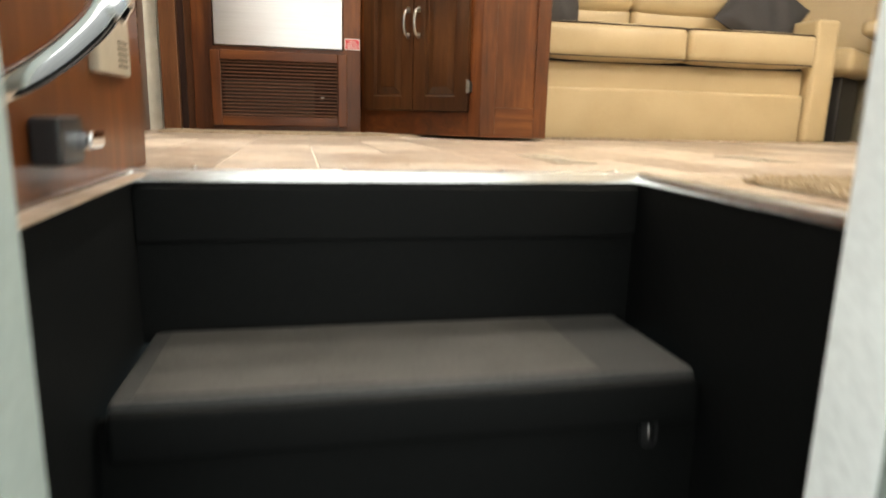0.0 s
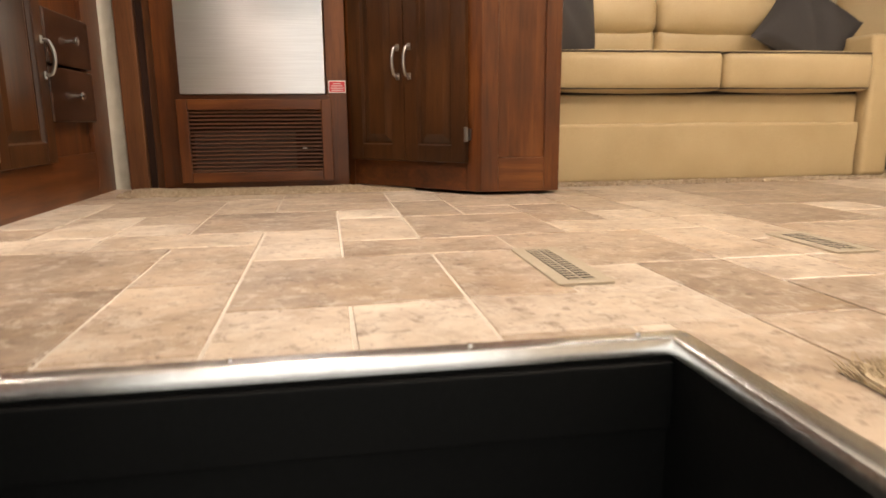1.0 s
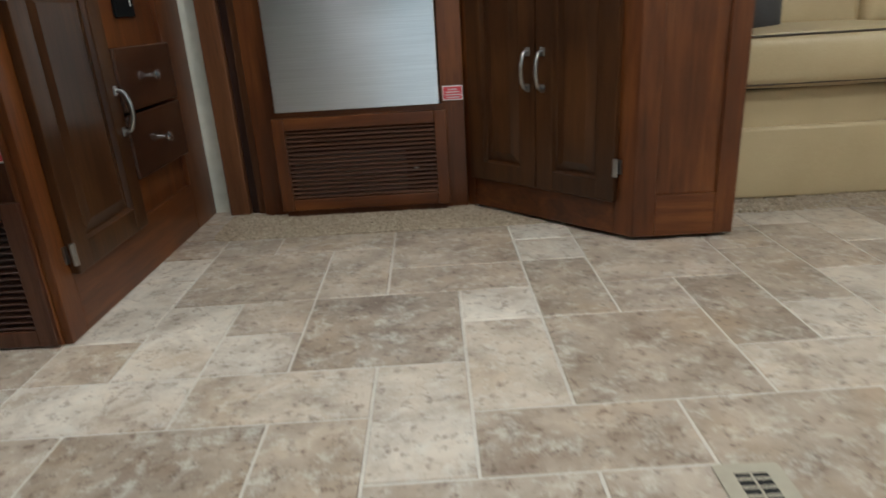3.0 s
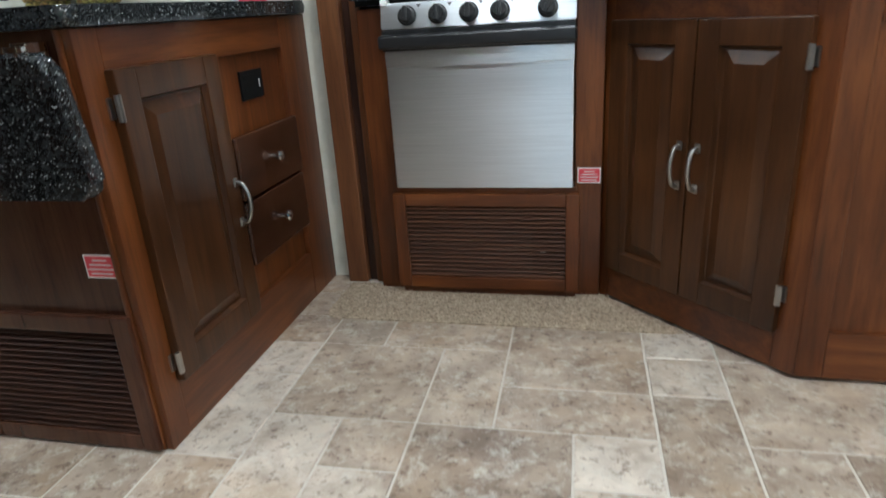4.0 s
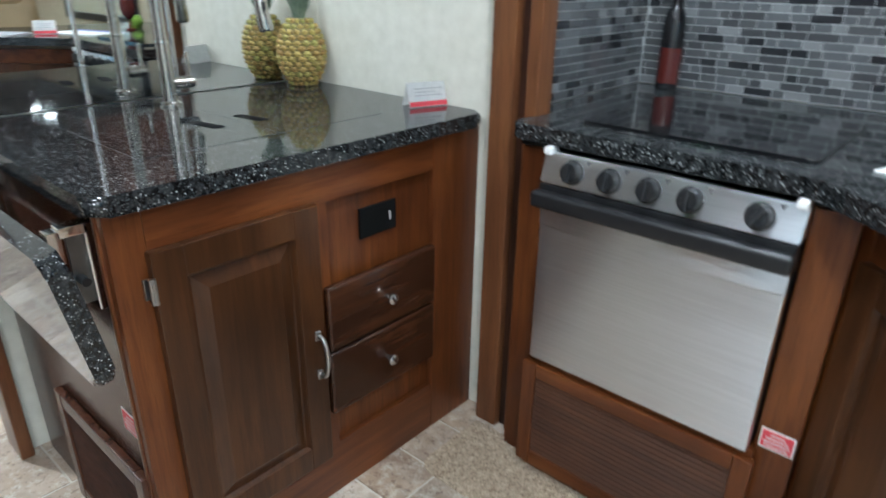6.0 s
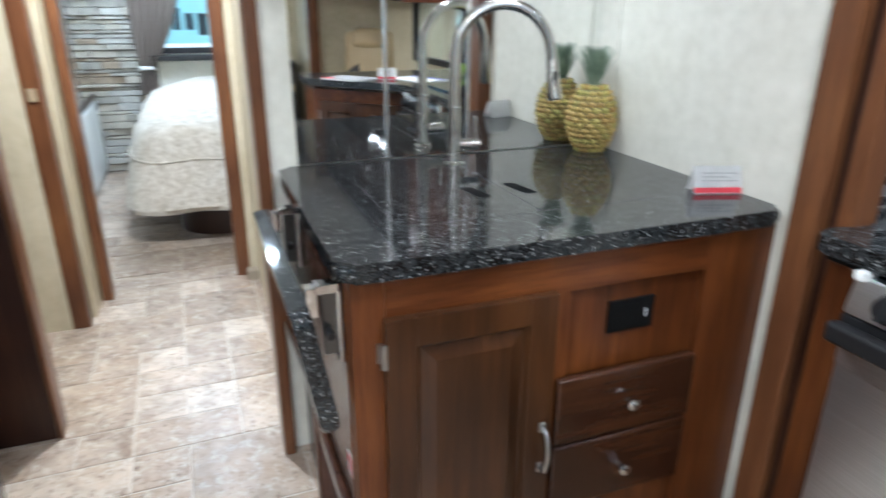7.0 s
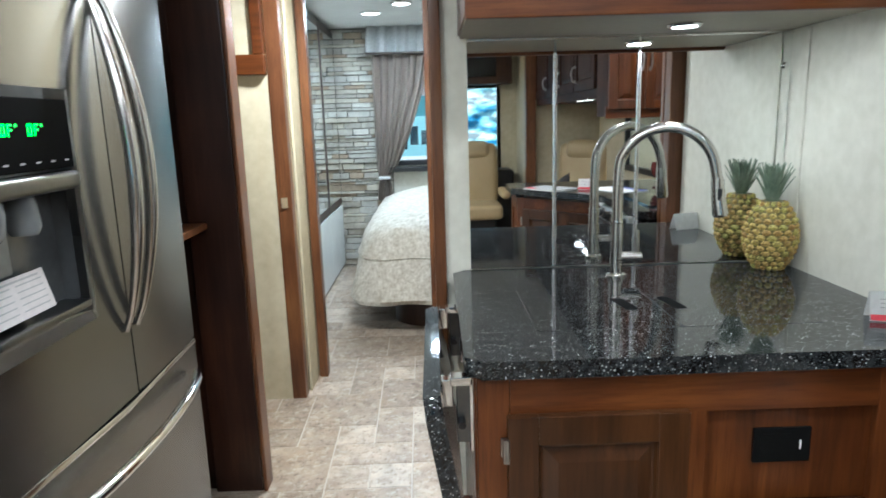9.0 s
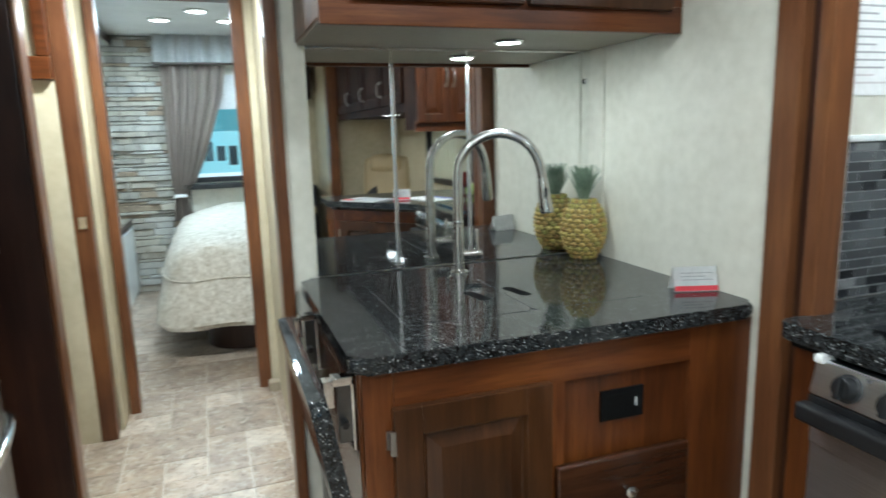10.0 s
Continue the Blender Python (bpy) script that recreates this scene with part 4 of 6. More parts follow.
part("support_rail", box(B(), 0.75, 0.94, 2.535, 2.56, 0.873, 0.905), CHERRY_X, ktop)
hob = thing("cooktop", (-0.085, 3.2, 0.942), "black glass cooktop cover let into the worktop", "cooktop")
part("glass_cover", prism(B(), rounded([(-0.33, 3.0), (0.16, 3.0), (0.16, 3.45), (-0.33, 3.45)], 0.02), 0.9425, 0.95, 0.003, 2), BLACK_GLOSS, hob)
bm = box(B(), -0.34, 0.17, 2.925, 3.0, 0.880, 0.9045)
part("vent_rail", bm, BLACK_PLASTIC, hob)


# ---- things: island top ----
tap = thing("faucet", (-1.266, 2.503, 0.92), "brushed nickel gooseneck pull-down faucet with side lever", "faucet")
FX, FY = -1.266, 2.503
part("base", lathe(B(), [(0.027, 0.0), (0.027, 0.006), (0.019, 0.012), (0.0175, 0.075), (0.0165, 0.16)], (FX, FY, 0.92), 24), NICKEL, tap)
DX, DY = 0.082, 0.243
arc = [(FX, FY, 1.07), (FX, FY, 1.16)]
for k in range(1, 12):
    a = math.pi * k / 12
    s = (1 - math.cos(a)) / 2
    arc.append((FX + DX * s * 0.98, FY + DY * s * 0.98, 1.21 + 0.128 * math.sin(a)))
arc += [(FX + DX, FY + DY, 1.195)]
part("gooseneck", tube(B(), curve_points(arc, 3), 0.0145, 16), NICKEL, tap)
part("collar", lathe(B(), [(0.0168, 0), (0.0175, 0.003), (0.0168, 0.008)], (FX, FY, 1.075), 20), CHROME, tap)
hx, hy = FX + DX, FY + DY
part("spray_head", tube(B(), [(hx, hy, 1.205), (hx, hy, 1.195), (hx + 0.004, hy + 0.003, 1.15), (hx + 0.01, hy + 0.008, 1.105), (hx + 0.011, hy + 0.009, 1.098)], [0.0135, 0.0165, 0.018, 0.021, 0.017], 18), NICKEL, tap, "flared nickel spray head")
part("spray_button", box(B(), hx + 0.012, hx + 0.022, hy - 0.006, hy + 0.006, 1.135, 1.175, 0.003), BLACK_PLASTIC, tap)
part("lever_hub", tube(B(), [(FX, FY + 0.012, 0.975), (FX + 0.004, FY + 0.066, 0.975), (FX + 0.004, FY + 0.07, 0.975)], [0.0165, 0.0165, 0.013], 18), NICKEL, tap)
part("lever", tube(B(), [(FX + 0.004, FY + 0.058, 0.985), (FX + 0.004, FY + 0.058, 1.05), (FX + 0.004, FY + 0.058, 1.053)], [0.0062, 0.0055, 0.003], 12), NICKEL, tap, "slim upright lever")


def pineapple(x, y, z):
    p = thing("pineapple", (x, y, z), "ripe yellow-green pineapple with spiky grey-green crown", "fruit")
    rows, around, h, r = 13, 15, 0.198, 0.0745
    body = lathe(B(), [(r * max(0.05, math.sin(math.pi * (0.08 + 0.86 * k / 14))) ** 0.55 * 0.955, h * k / 14) for k in range(15)], (x, y, z), 32)
    flesh = part("body", body, PINE_SKIN, p)
    for row in range(rows):
        s = (row + 0.5) / rows
        rad = r * math.sin(math.pi * (0.08 + 0.86 * s)) ** 0.55
        for k in range(around):
            a = 2 * math.pi * (k + 0.5 * (row % 2)) / around
            c = Vector((x + rad * 0.945 * math.cos(a), y + rad * 0.945 * math.sin(a), z + h * s))
            n = Vector((math.cos(a), math.sin(a), 0.35 * (s - 0.5) * 2)).normalized()
            side, up = Vector((-math.sin(a), math.cos(a), 0)), n.cross(Vector((-math.sin(a), math.cos(a), 0))) * -1
            w, hh = rad * math.pi / around * 0.9, h / rows * 0.62
            bm = B()
            rim = [bm.verts.new(c + side * w * math.cos(q) + up * hh * math.sin(q)) for q in (math.pi * j / 3 for j in range(6))]
            mid = [bm.verts.new(c + n * 0.0055 + side * w * 0.7 * math.cos(q) + up * hh * 0.7 * math.sin(q)) for q in (math.pi * j / 3 for j in range(6))]
            tip = bm.verts.new(c + n * 0.0085 - up * 0.001)
            for j in range(6):
                bm.faces.new((rim[j], rim[(j + 1) % 6], mid[(j + 1) % 6], mid[j]))
                bm.faces.new((mid[j], mid[(j + 1) % 6], tip))
            part("eye", bm, PINE_EYE, flesh)
    for k in range(46):
        ring = k / 46
        a = k * 2.399
        length, lean = 0.05 + 0.055 * math.sin(math.pi * (0.2 + 0.7 * ring)), 0.44 * (1 - ring) + 0.05
        base = Vector((x, y, z + h - 0.01 + 0.035 * ring))
        out = Vector((math.cos(a), math.sin(a), 0))
        bm = B()
        spine = []
        for j in range(5):
            s = j / 4
            c = base + out * (0.008 + length * math.sin(lean) * s * (0.75 + 0.4 * s)) + Vector((0, 0, length * math.cos(lean) * s))
            w = 0.0105 * (1 - s) ** 0.7 + 0.0004
            sd = Vector((-out.y, out.x, 0)) * w
            spine.append([bm.verts.new(c - sd + out * 0.002), bm.verts.new(c - out * 0.001), bm.verts.new(c + sd + out * 0.002)])
        for u, v in zip(spine, spine[1:]):
            bm.faces.new((u[0], u[1], v[1], v[0])), bm.faces.new((u[1], u[2], v[2], v[1]))
        part("crown_leaf", bm, PINE_LEAF, p)
    return p


pineapple(-1.302, 2.961, 0.921)


def tent_card(x, y, z, degrees, w=0.115, h=0.062):
    m = pose(x, y, z, 0, 0, degrees)
    c = thing("tent_card", (x, y, z), "white folded tent card with red footer and print", "card", "tent cards on the worktops")
    for s in (-1, 1):
        bm = B()
        pts = [(-w / 2, s * 0.022, 0), (w / 2, s * 0.022, 0), (w / 2, 0, h), (-w / 2, 0, h)]
        bm.faces.new([bm.verts.new(q) for q in pts])
        bmesh.ops.solidify(bm, geom=list(bm.faces), thickness=0.0006)
        part("leaf", bm, PAPER, c, m=m, smooth=False)
    tilt = m @ pose(0, -0.0232, 0, -math.degrees(math.atan2(0.022, h)), 0, 0)
    part("red_footer", box(B(), -w / 2 + 0.001, w / 2 - 0.001, -0.0004, 0.0004, 0.002, 0.015), RED_PAPER, c, m=tilt, smooth=False)
    for k in range(3):
        part("text_line", box(B(), -w / 2 + 0.02, w / 2 - 0.012 - 0.02 * (k % 2), -0.0004, 0.0004, 0.030 + 0.009 * k, 0.0315 + 0.009 * k), SOFT_INK, c, m=tilt, smooth=False)
    return c


tent_card(-0.80, 2.985, 0.921, 72)
tent_card(0.50, 2.90, 0.943, -70, 0.10)

# ---- kitchen slide-out: splashback and loose things ----
mos = thing("mosaic_splashback", (-0.3, 3.67, 0.942), "grey glass strip mosaic splashback with white grout", "tiles", kind="structure")
part("grout_bed", box(B(), -0.52, -0.514, 3.135, 3.68, 0.944, 1.30), WHITE_GROUT, mos)
part("grout_bed", box(B(), -0.514, 0.985, 3.668, 3.68, 0.944, 1.30), WHITE_GROUT, mos)
part("edge_strip", box(B(), -0.521, -0.508, 3.10, 3.135, 0.944, 1.315, 0.004), WHITE_GEL, mos, "pale edge strip")
part("edge_strip", box(B(), -0.521, -0.508, 3.135, 3.68, 1.30, 1.315, 0.003), WHITE_GEL, mos)
rng = random.Random(7)
bits = [B() for _ in MOSAIC]
z = 0.947
while z < 1.295:
    high = 0.0198
    y = 3.138 - rng.random() * 0.03
    while y < 3.665:
        w = rng.choice((0.03, 0.045, 0.06, 0.075))
        y0, y1 = max(y, 3.138), min(y + w, 3.665)
        if y1 - y0 > 0.008:
            box(bits[rng.choice((0, 0, 0, 1, 1, 2, 3, 4, 4))], -0.515, -0.5132 + rng.random() * 0.0005, y0, y1, z, z + high)
        y += w + 0.0022
    x = -0.512 - rng.random() * 0.03
    while x < 0.985:
        w = rng.choice((0.03, 0.045, 0.06, 0.075))
        x0, x1 = max(x, -0.510), min(x + w, 0.985)
        if x1 - x0 > 0.008:
            box(bits[rng.choice((0, 0, 0, 1, 1, 2, 3, 4, 4))], x0, x1, 3.6672 - rng.random() * 0.0005, 3.669, z, z + high)
        x += w + 0.0022
    z += high + 0.0024
for bm, mat in zip(bits, MOSAIC):
    tagged(part("mosaic_strips", bm, mat, mos, smooth=False), kind="stuff")

bottle = thing("bottle", (-0.40, 3.612, 0.942), "dark glass wine bottle with red label on the worktop", "bottle")
part("glass", lathe(B(), [(0.029, 0.0), (0.032, 0.006), (0.032, 0.18), (0.027, 0.21), (0.014, 0.235), (0.013, 0.30), (0.015, 0.302), (0.015, 0.315)], (-0.40, 3.612, 0.943), 24), BLACK_GLOSS, bottle)
part("label", lathe(B(), [(0.0324, 0.0), (0.0326, 0.002), (0.0326, 0.098), (0.0324, 0.1)], (-0.40, 3.612, 0.962), 24), RED_GLOSS, bottle, "red paper label")
wall_outlet = thing("power_outlet", (-0.43, 3.662, 1.25), "black power outlet plate on the mosaic splashback", "outlet")
part("plate", box(B(), -0.472, -0.40, 3.6595, 3.6668, 1.19, 1.295, 0.001), STEP_VINYL, wall_outlet)
part("socket", box(B(), -0.452, -0.42, 3.658, 3.6595, 1.21, 1.275), BLACK_PLASTIC, wall_outlet, smooth=False)
sheet = thing("notice_sheet", (-0.518, 3.2, 1.4), "white printed notice sheet on the slide-out wall", "paper")
part("paper", box(B(), -0.5195, -0.518, 3.10, 3.31, 1.40, 1.68), PAPER, sheet, smooth=False)
for k in range(14):
    part("text_line", box(B(), -0.518, -0.5174, 3.115, 3.29 - 0.03 * (k * 7 % 4), 1.425 + k * 0.016, 1.429 + k * 0.016), PALE_INK if k < 2 else SOFT_INK, sheet, smooth=False)

brochure = thing("brochure", (0.42, 3.06, 0.943), "open white and blue brochure lying on the worktop", "brochure")
mb = pose(0.42, 3.06, 0.943, 0, 0, -20)
part("page", box(B(), -0.15, 0.15, -0.1, 0.1, 0, 0.004, 0.001), PAPER, brochure, m=mb)
part("cover_band", box(B(), -0.149, 0.149, 0.05, 0.099, 0.004, 0.0048), plain("blue_print", (0.08, 0.10, 0.35), 0.5), brochure, m=mb)
magazine = thing("magazine", (0.56, 2.69, 0.943), "closed grey magazine with red corner on the worktop", "magazine")
mm = pose(0.56, 2.69, 0.943, 0, 0, -38)
part("pages", box(B(), -0.13, 0.13, -0.095, 0.095, 0.0, 0.007, 0.001), PAPER, magazine, m=mm)
part("cover", box(B(), -0.131, 0.131, -0.096, 0.096, 0.0072, 0.008), SOFT_INK, magazine, m=mm, smooth=False)
part("red_corner", box(B(), 0.05, 0.125, -0.092, -0.05, 0.008, 0.0086), RED_PAPER, magazine, m=mm, smooth=False)
cup = thing("goblet", (0.47, 3.31, 0.943), "deep red glass goblet on the worktop", "goblet")
part("bowl", lathe(B(), [(0.03, 0.0), (0.031, 0.003), (0.006, 0.012), (0.006, 0.05), (0.032, 0.075), (0.042, 0.11), (0.038, 0.15), (0.036, 0.15), (0.039, 0.11), (0.02, 0.08)], (0.47, 3.31, 0.943), 24), RED_GLOSS, cup)
fruit = solid("apple", lathe(B(), [(0.004, 0.006), (0.022, 0.0), (0.036, 0.02), (0.038, 0.042), (0.028, 0.066), (0.012, 0.07), (0.003, 0.062)], (0.56, 3.38, 0.943), 22), APPLE, "shiny green apple lying on the granite worktop", "fruit")

# overhead cabinets of the kitchen and the living slide-out
okit = thing("overhead_cabinet", (0.75, 3.4, 1.38), "cherry overhead kitchen cabinet with two raised doors", "cabinet")
M_OK = facing(0.55, 3.47, -90)
part("carcass", box(B(), 0.57, 0.82, 3.03, 3.66, 1.362, CEILING), MATTE_WOOD, okit)
part("face_rail", box(B(), 0.0, 0.455, 0, 0.02, 1.352, 1.42, 0.004), CHERRY_Y, okit, m=M_OK)
part("face_rail", box(B(), 0.0, 0.455, 0, 0.02, 2.06, CEILING, 0.004), CHERRY_Y, okit, m=M_OK)
raised_door(okit, 0.012, 0.226, 1.405, 2.07, M_OK, (0.204, 1.68), mat=CHERRY, stile=0.052)
raised_door(okit, 0.229, 0.443, 1.405, 2.07, M_OK, (0.252, 1.68), mat=CHERRY, stile=0.052)
oliv = thing("overhead_cabinet", (1.9, 3.5, 1.49), "cherry overhead cabinet above the sofa with dark doors", "cabinet")
M_OL = facing(0.84, 3.04, 0)
part("carcass", box(B(), 0.84, 3.27, 3.06, 3.67, 1.492, CEILING), MATTE_WOOD, oliv)
part("face_rail", box(B(), 0.0, 2.42, 0, 0.02, 1.482, 1.55, 0.004), MATTE_WOOD, oliv, m=M_OL)
for k in range(4):
    raised_door(oliv, 0.02 + 0.6 * k, 0.6 + 0.6 * k, 1.54, 2.08, M_OL, (0.55 + 0.6 * k, 1.66), mat=MATTE_WOOD)
for px, py in LIVING_PUCKS:
    puck(px, py, 1.492, "puck lights over the sofa")

# ---- refrigerator and its surround ----
FR0, FR1, FRY = -1.348, -0.425, 1.262  # far end, near end, front plane
fridge = thing("refrigerator", (-0.89, 0.9, 0), "stainless steel French-door refrigerator with ice dispenser", "refrigerator")
part("cabinet_box", box(B(), FR0 + 0.01, FR1 - 0.01, 0.50, 1.20, 0.03, 1.77), plain("fridge_grey", (0.10, 0.10, 0.105), 0.5), fridge)


def bowed(u0, u1, z0, z1, depth=0.055, bow=0.014, bevel=0.006, bm=None):
    """A door slab whose front is slightly bowed and whose edges are rounded."""
    mid, half = (FR0 + FR1) / 2, (FR1 - FR0) / 2
    n = 10
    line = [(u0 + (u1 - u0) * k / n) for k in range(n + 1)]
    outline = [(x, FRY - depth) for x in (u0, u1)] + [(x, FRY - bow * ((x - mid) / half) ** 2) for x in line[::-1]]
    return prism(bm or B(), outline, z0, z1, bevel, 3)


SPLIT = -0.945
bm = B()
for u0, u1, z0, z1 in [(a, b_, c, d) for a, b_ in ((SPLIT + 0.003, -0.80), (-0.80, -0.47), (-0.47, FR1)) for c, d in ((0.752, 0.985), (0.985, 1.30), (1.30, 1.765)) if (a, c) != (-0.80, 0.985)]:
    bowed(u0, u1, z0, z1, bevel=0.0, bm=bm)
bmesh.ops.remove_doubles(bm, verts=bm.verts, dist=0.0002)
ldoor = part("door", bm, FRIDGE_STEEL, fridge, smooth=False)
rdoor = part("door", bowed(FR0, SPLIT - 0.003, 0.752, 1.765), FRIDGE_STEEL, fridge)
fdraw = part("freezer_drawer", bowed(FR0, FR1, 0.09, 0.742), FRIDGE_STEEL, fridge)
part("kick_plate", box(B(), FR0 + 0.02, FR1 - 0.02, 1.15, 1.22, 0.0, 0.085), BLACK_PLASTIC, fridge)
# freezer pull: a bowed bar below the drawer's top edge
pts = [(FR1 - 0.07 - (FR1 - FR0 - 0.14) * k / 14, FRY + 0.012 + 0.052 * math.sin(math.pi * k / 14) ** 0.6, 0.665) for k in range(15)]
part("handle", tube(B(), pts, 0.0135, 12), CHROME, fdraw, "bowed chrome bar handle")
bm = prism(B(), [(FR0, FRY - 0.02), (FR1, FRY - 0.02), (FR1, FRY - 0.012), ((FR0 + FR1) / 2, FRY + 0.008), (FR0, FRY - 0.012)], 0.733, 0.748, 0.003, 2)
part("drawer_lip", bm, CHROME, fdraw)
for s, leafd in ((1, ldoor), (-1, rdoor)):
    pts = []
    for k in range(19):
        q = k / 18
        pts.append((SPLIT + s * (0.028 + 0.012 * math.sin(math.pi * q)), FRY + 0.002 + 0.068 * math.sin(math.pi * q) ** 0.75, 0.915 + 0.76 * q))
    part("handle", tube(B(), pts, [0.007 + 0.0085 * math.sin(math.pi * k / 18) for k in range(19)], 12), NICKEL, leafd, "long bowed steel handle")
# dispenser in the near door
DQ0, DQ1 = -0.80, -0.47
bm = B()
for u0, u1, z0, z1 in [(a, b_, c, d) for a, b_ in ((DQ0, DQ0 + 0.02), (DQ0 + 0.02, DQ1 - 0.02), (DQ1 - 0.02, DQ1)) for c, d in ((0.985, 1.028), (1.028, 1.30), (1.30, 1.455)) if (a, c) != (DQ0 + 0.02, 1.028)]:
    box(bm, u0, u1, FRY - 0.012, FRY + 0.006, z0, z1)
bmesh.ops.remove_doubles(bm, verts=bm.verts, dist=0.0002)
disp = part("dispenser", bm, GREY_METAL, ldoor, "grey dispenser surround")
RECESS = plain("dispenser_grey", (0.12, 0.125, 0.13), 0.2, 0.4)
part("cavity", box(B(), DQ0 + 0.005, DQ1 - 0.005, FRY - 0.058, FRY - 0.05, 0.99, 1.298), RECESS, disp)
for u0, u1, z0, z1 in ((DQ0 + 0.002, DQ0 + 0.012, 0.99, 1.298), (DQ1 - 0.012, DQ1 - 0.002, 0.99, 1.298), (DQ0 + 0.012, DQ1 - 0.012, 0.99, 1.02), (DQ0 + 0.012, DQ1 - 0.012, 1.275, 1.298)):
    part("recess_side", box(B(), u0, u1, FRY - 0.05, FRY - 0.01, z0, z1), RECESS, disp)
part("control_screen", box(B(), DQ0 + 0.012, DQ1 - 0.012, FRY + 0.004, FRY + 0.0085, 1.304, 1.435, 0.002), SCREEN_BLACK, disp)
SEGMENTS = {"0": "abcdef", "F": "afeg"}
for dx in (-0.577, -0.652):
    bm = B()
    for k, sign in enumerate("0F"):
        sx = dx - 0.0195 * k
        w, hgt, th = 0.0135, 0.021, 0.0034
        z0 = 1.368
        bars = {"a": (0, w, hgt - th, hgt), "d": (0, w, 0, th), "g": (0, w, hgt / 2 - th / 2, hgt / 2 + th / 2), "f": (0, th, hgt / 2, hgt), "e": (0, th, 0, hgt / 2), "b": (w - th, w, hgt / 2, hgt), "c": (w - th, w, 0, hgt / 2)}
        for name_ in SEGMENTS[sign]:
            a0, a1, b0, b1 = bars[name_]
            box(bm, sx - a1, sx - a0, FRY + 0.0086, FRY + 0.009, z0 + b0, z0 + b1)
    box(bm, dx - 0.046, dx - 0.040, FRY + 0.0086, FRY + 0.009, 1.384, 1.389)
    part("green_digits", bm, LED_GREEN, disp, "glowing green digits")
for k in range(6):
    part("button_mark", box(B(), DQ0 + 0.03 + 0.046 * k, DQ0 + 0.044 + 0.046 * k, FRY + 0.0086, FRY + 0.009, 1.318, 1.321), PALE_INK, disp)
part("shelf", box(B(), DQ0 + 0.008, DQ1 - 0.008, FRY - 0.004, FRY + 0.018, 1.262, 1.298, 0.01, 3), GREY_METAL, disp)
SMOKED = plain("smoked_plastic", (0.16, 0.17, 0.175), 0.08, 0, 0.4)
part("nozzle", lathe(B(), [(0.018, 0.0), (0.03, 0.012), (0.034, 0.05), (0.03, 0.075)], (-0.545, FRY - 0.022, 1.19), 20), SMOKED, disp, "smoked plastic water nozzle")
part("nozzle", lathe(B(), [(0.024, 0.0), (0.03, 0.014), (0.026, 0.055), (0.02, 0.075)], (-0.655, FRY - 0.026, 1.19), 20), SMOKED, disp, "smoked plastic ice chute")
part("paddle", box(B(), -0.63, -0.57, FRY - 0.048, FRY - 0.042, 1.12, 1.2, 0.003), SMOKED, disp)
part("drip_tray", box(B(), DQ0 + 0.02, DQ1 - 0.02, FRY - 0.05, FRY + 0.012, 1.018, 1.034, 0.005), GREY_METAL, disp)
M_SHEET = pose(-0.598, FRY - 0.012, 1.038, 14, 0, 0)
leaflet = part("leaflet", box(B(), -0.098, 0.098, -0.0006, 0.0006, 0.006, 0.084), PALE_INK, disp, "white printed leaflet", m=M_SHEET, smooth=False)
for k in range(5):
    for u0, u1 in ((-0.085, -0.008), (0.008, 0.085 - 0.012 * (k % 2))):
        part("text_line", box(B(), u0, u1, 0.0006, 0.001, 0.018 + 0.012 * k, 0.0205 + 0.012 * k), SOFT_INK, leaflet, m=M_SHEET, smooth=False)
part("text_line", box(B(), -0.08, 0.06, 0.0006, 0.001, 0.074, 0.078), SOFT_INK, leaflet, m=M_SHEET, smooth=False)

sur = thing("refrigerator_surround", (-0.9, 0.8, 0), "dark cherry tall surround around the refrigerator", "cabinet")
part("side_panel", box(B(), -0.27, -0.236, 0.47, 1.135, 0.0, CEILING, 0.005), CHERRY, sur)
part("filler", box(B(), -0.42, -0.27, 1.08, 1.12, 0.0, CEILING), CHERRY, sur)
part("top_panel", box(B(), FR0, FR1, 0.5, 1.16, 1.80, CEILING), DARK_WOOD, sur)
part("end_post", box(B(), -1.79, -1.72, 1.12, 1.302, 0.0, CEILING, 0.008), DARK_WOOD, sur, "dark timber end post")
part("post_bead", box(B(), -1.80, -1.715, 1.302, 1.318, 0.0, CEILING, 0.006), TRIM_WOOD, sur)
part("back_filler", box(B(), -1.72, FR0 - 0.005, 1.02, 1.05, 0.0, CEILING), CHERRY, sur)
part("ledge", box(B(), -1.72, FR0 - 0.005, 1.05, 1.19, 1.02, 1.045, 0.005), TRIM_WOOD, sur, "small timber ledge")
part("side_wall", box(B(), -1.79, -1.75, 0.47, 1.12, 0.0, CEILING), DARK_WOOD, sur)

det = thing("gas_detector", (-0.235, 0.95, 0.13), "beige wall-mounted gas detector with green indicator", "detector")
part("case", box(B(), -0.236, -0.222, 0.868, 1.018, 0.138, 0.222, 0.004), VENT_PLASTIC, det)
part("green_lamp", box(B(), -0.2225, -0.2205, 0.905, 0.918, 0.192, 0.196), LED_GREEN, det)
for k in range(5):
    part("slot", box(B(), -0.2225, -0.2212, 0.955, 1.0, 0.15 + 0.008 * k, 0.153 + 0.008 * k), PIPING, det)
latch = thing("door_latch", (-0.236, 0.72, 0.03), "black door catch with chrome tongue on the side panel", "latch")
part("body", box(B(), -0.236, -0.205, 0.665, 0.735, 0.035, 0.085, 0.006), BLACK_PLASTIC, latch)
part("tongue", box(B(), -0.212, -0.19, 0.71, 0.755, 0.05, 0.07, 0.004), CHROME, latch)
grab = thing("grab_handle", (-0.2, 0.5, 0.05), "bent chrome grab handle beside the entrance", "handle")
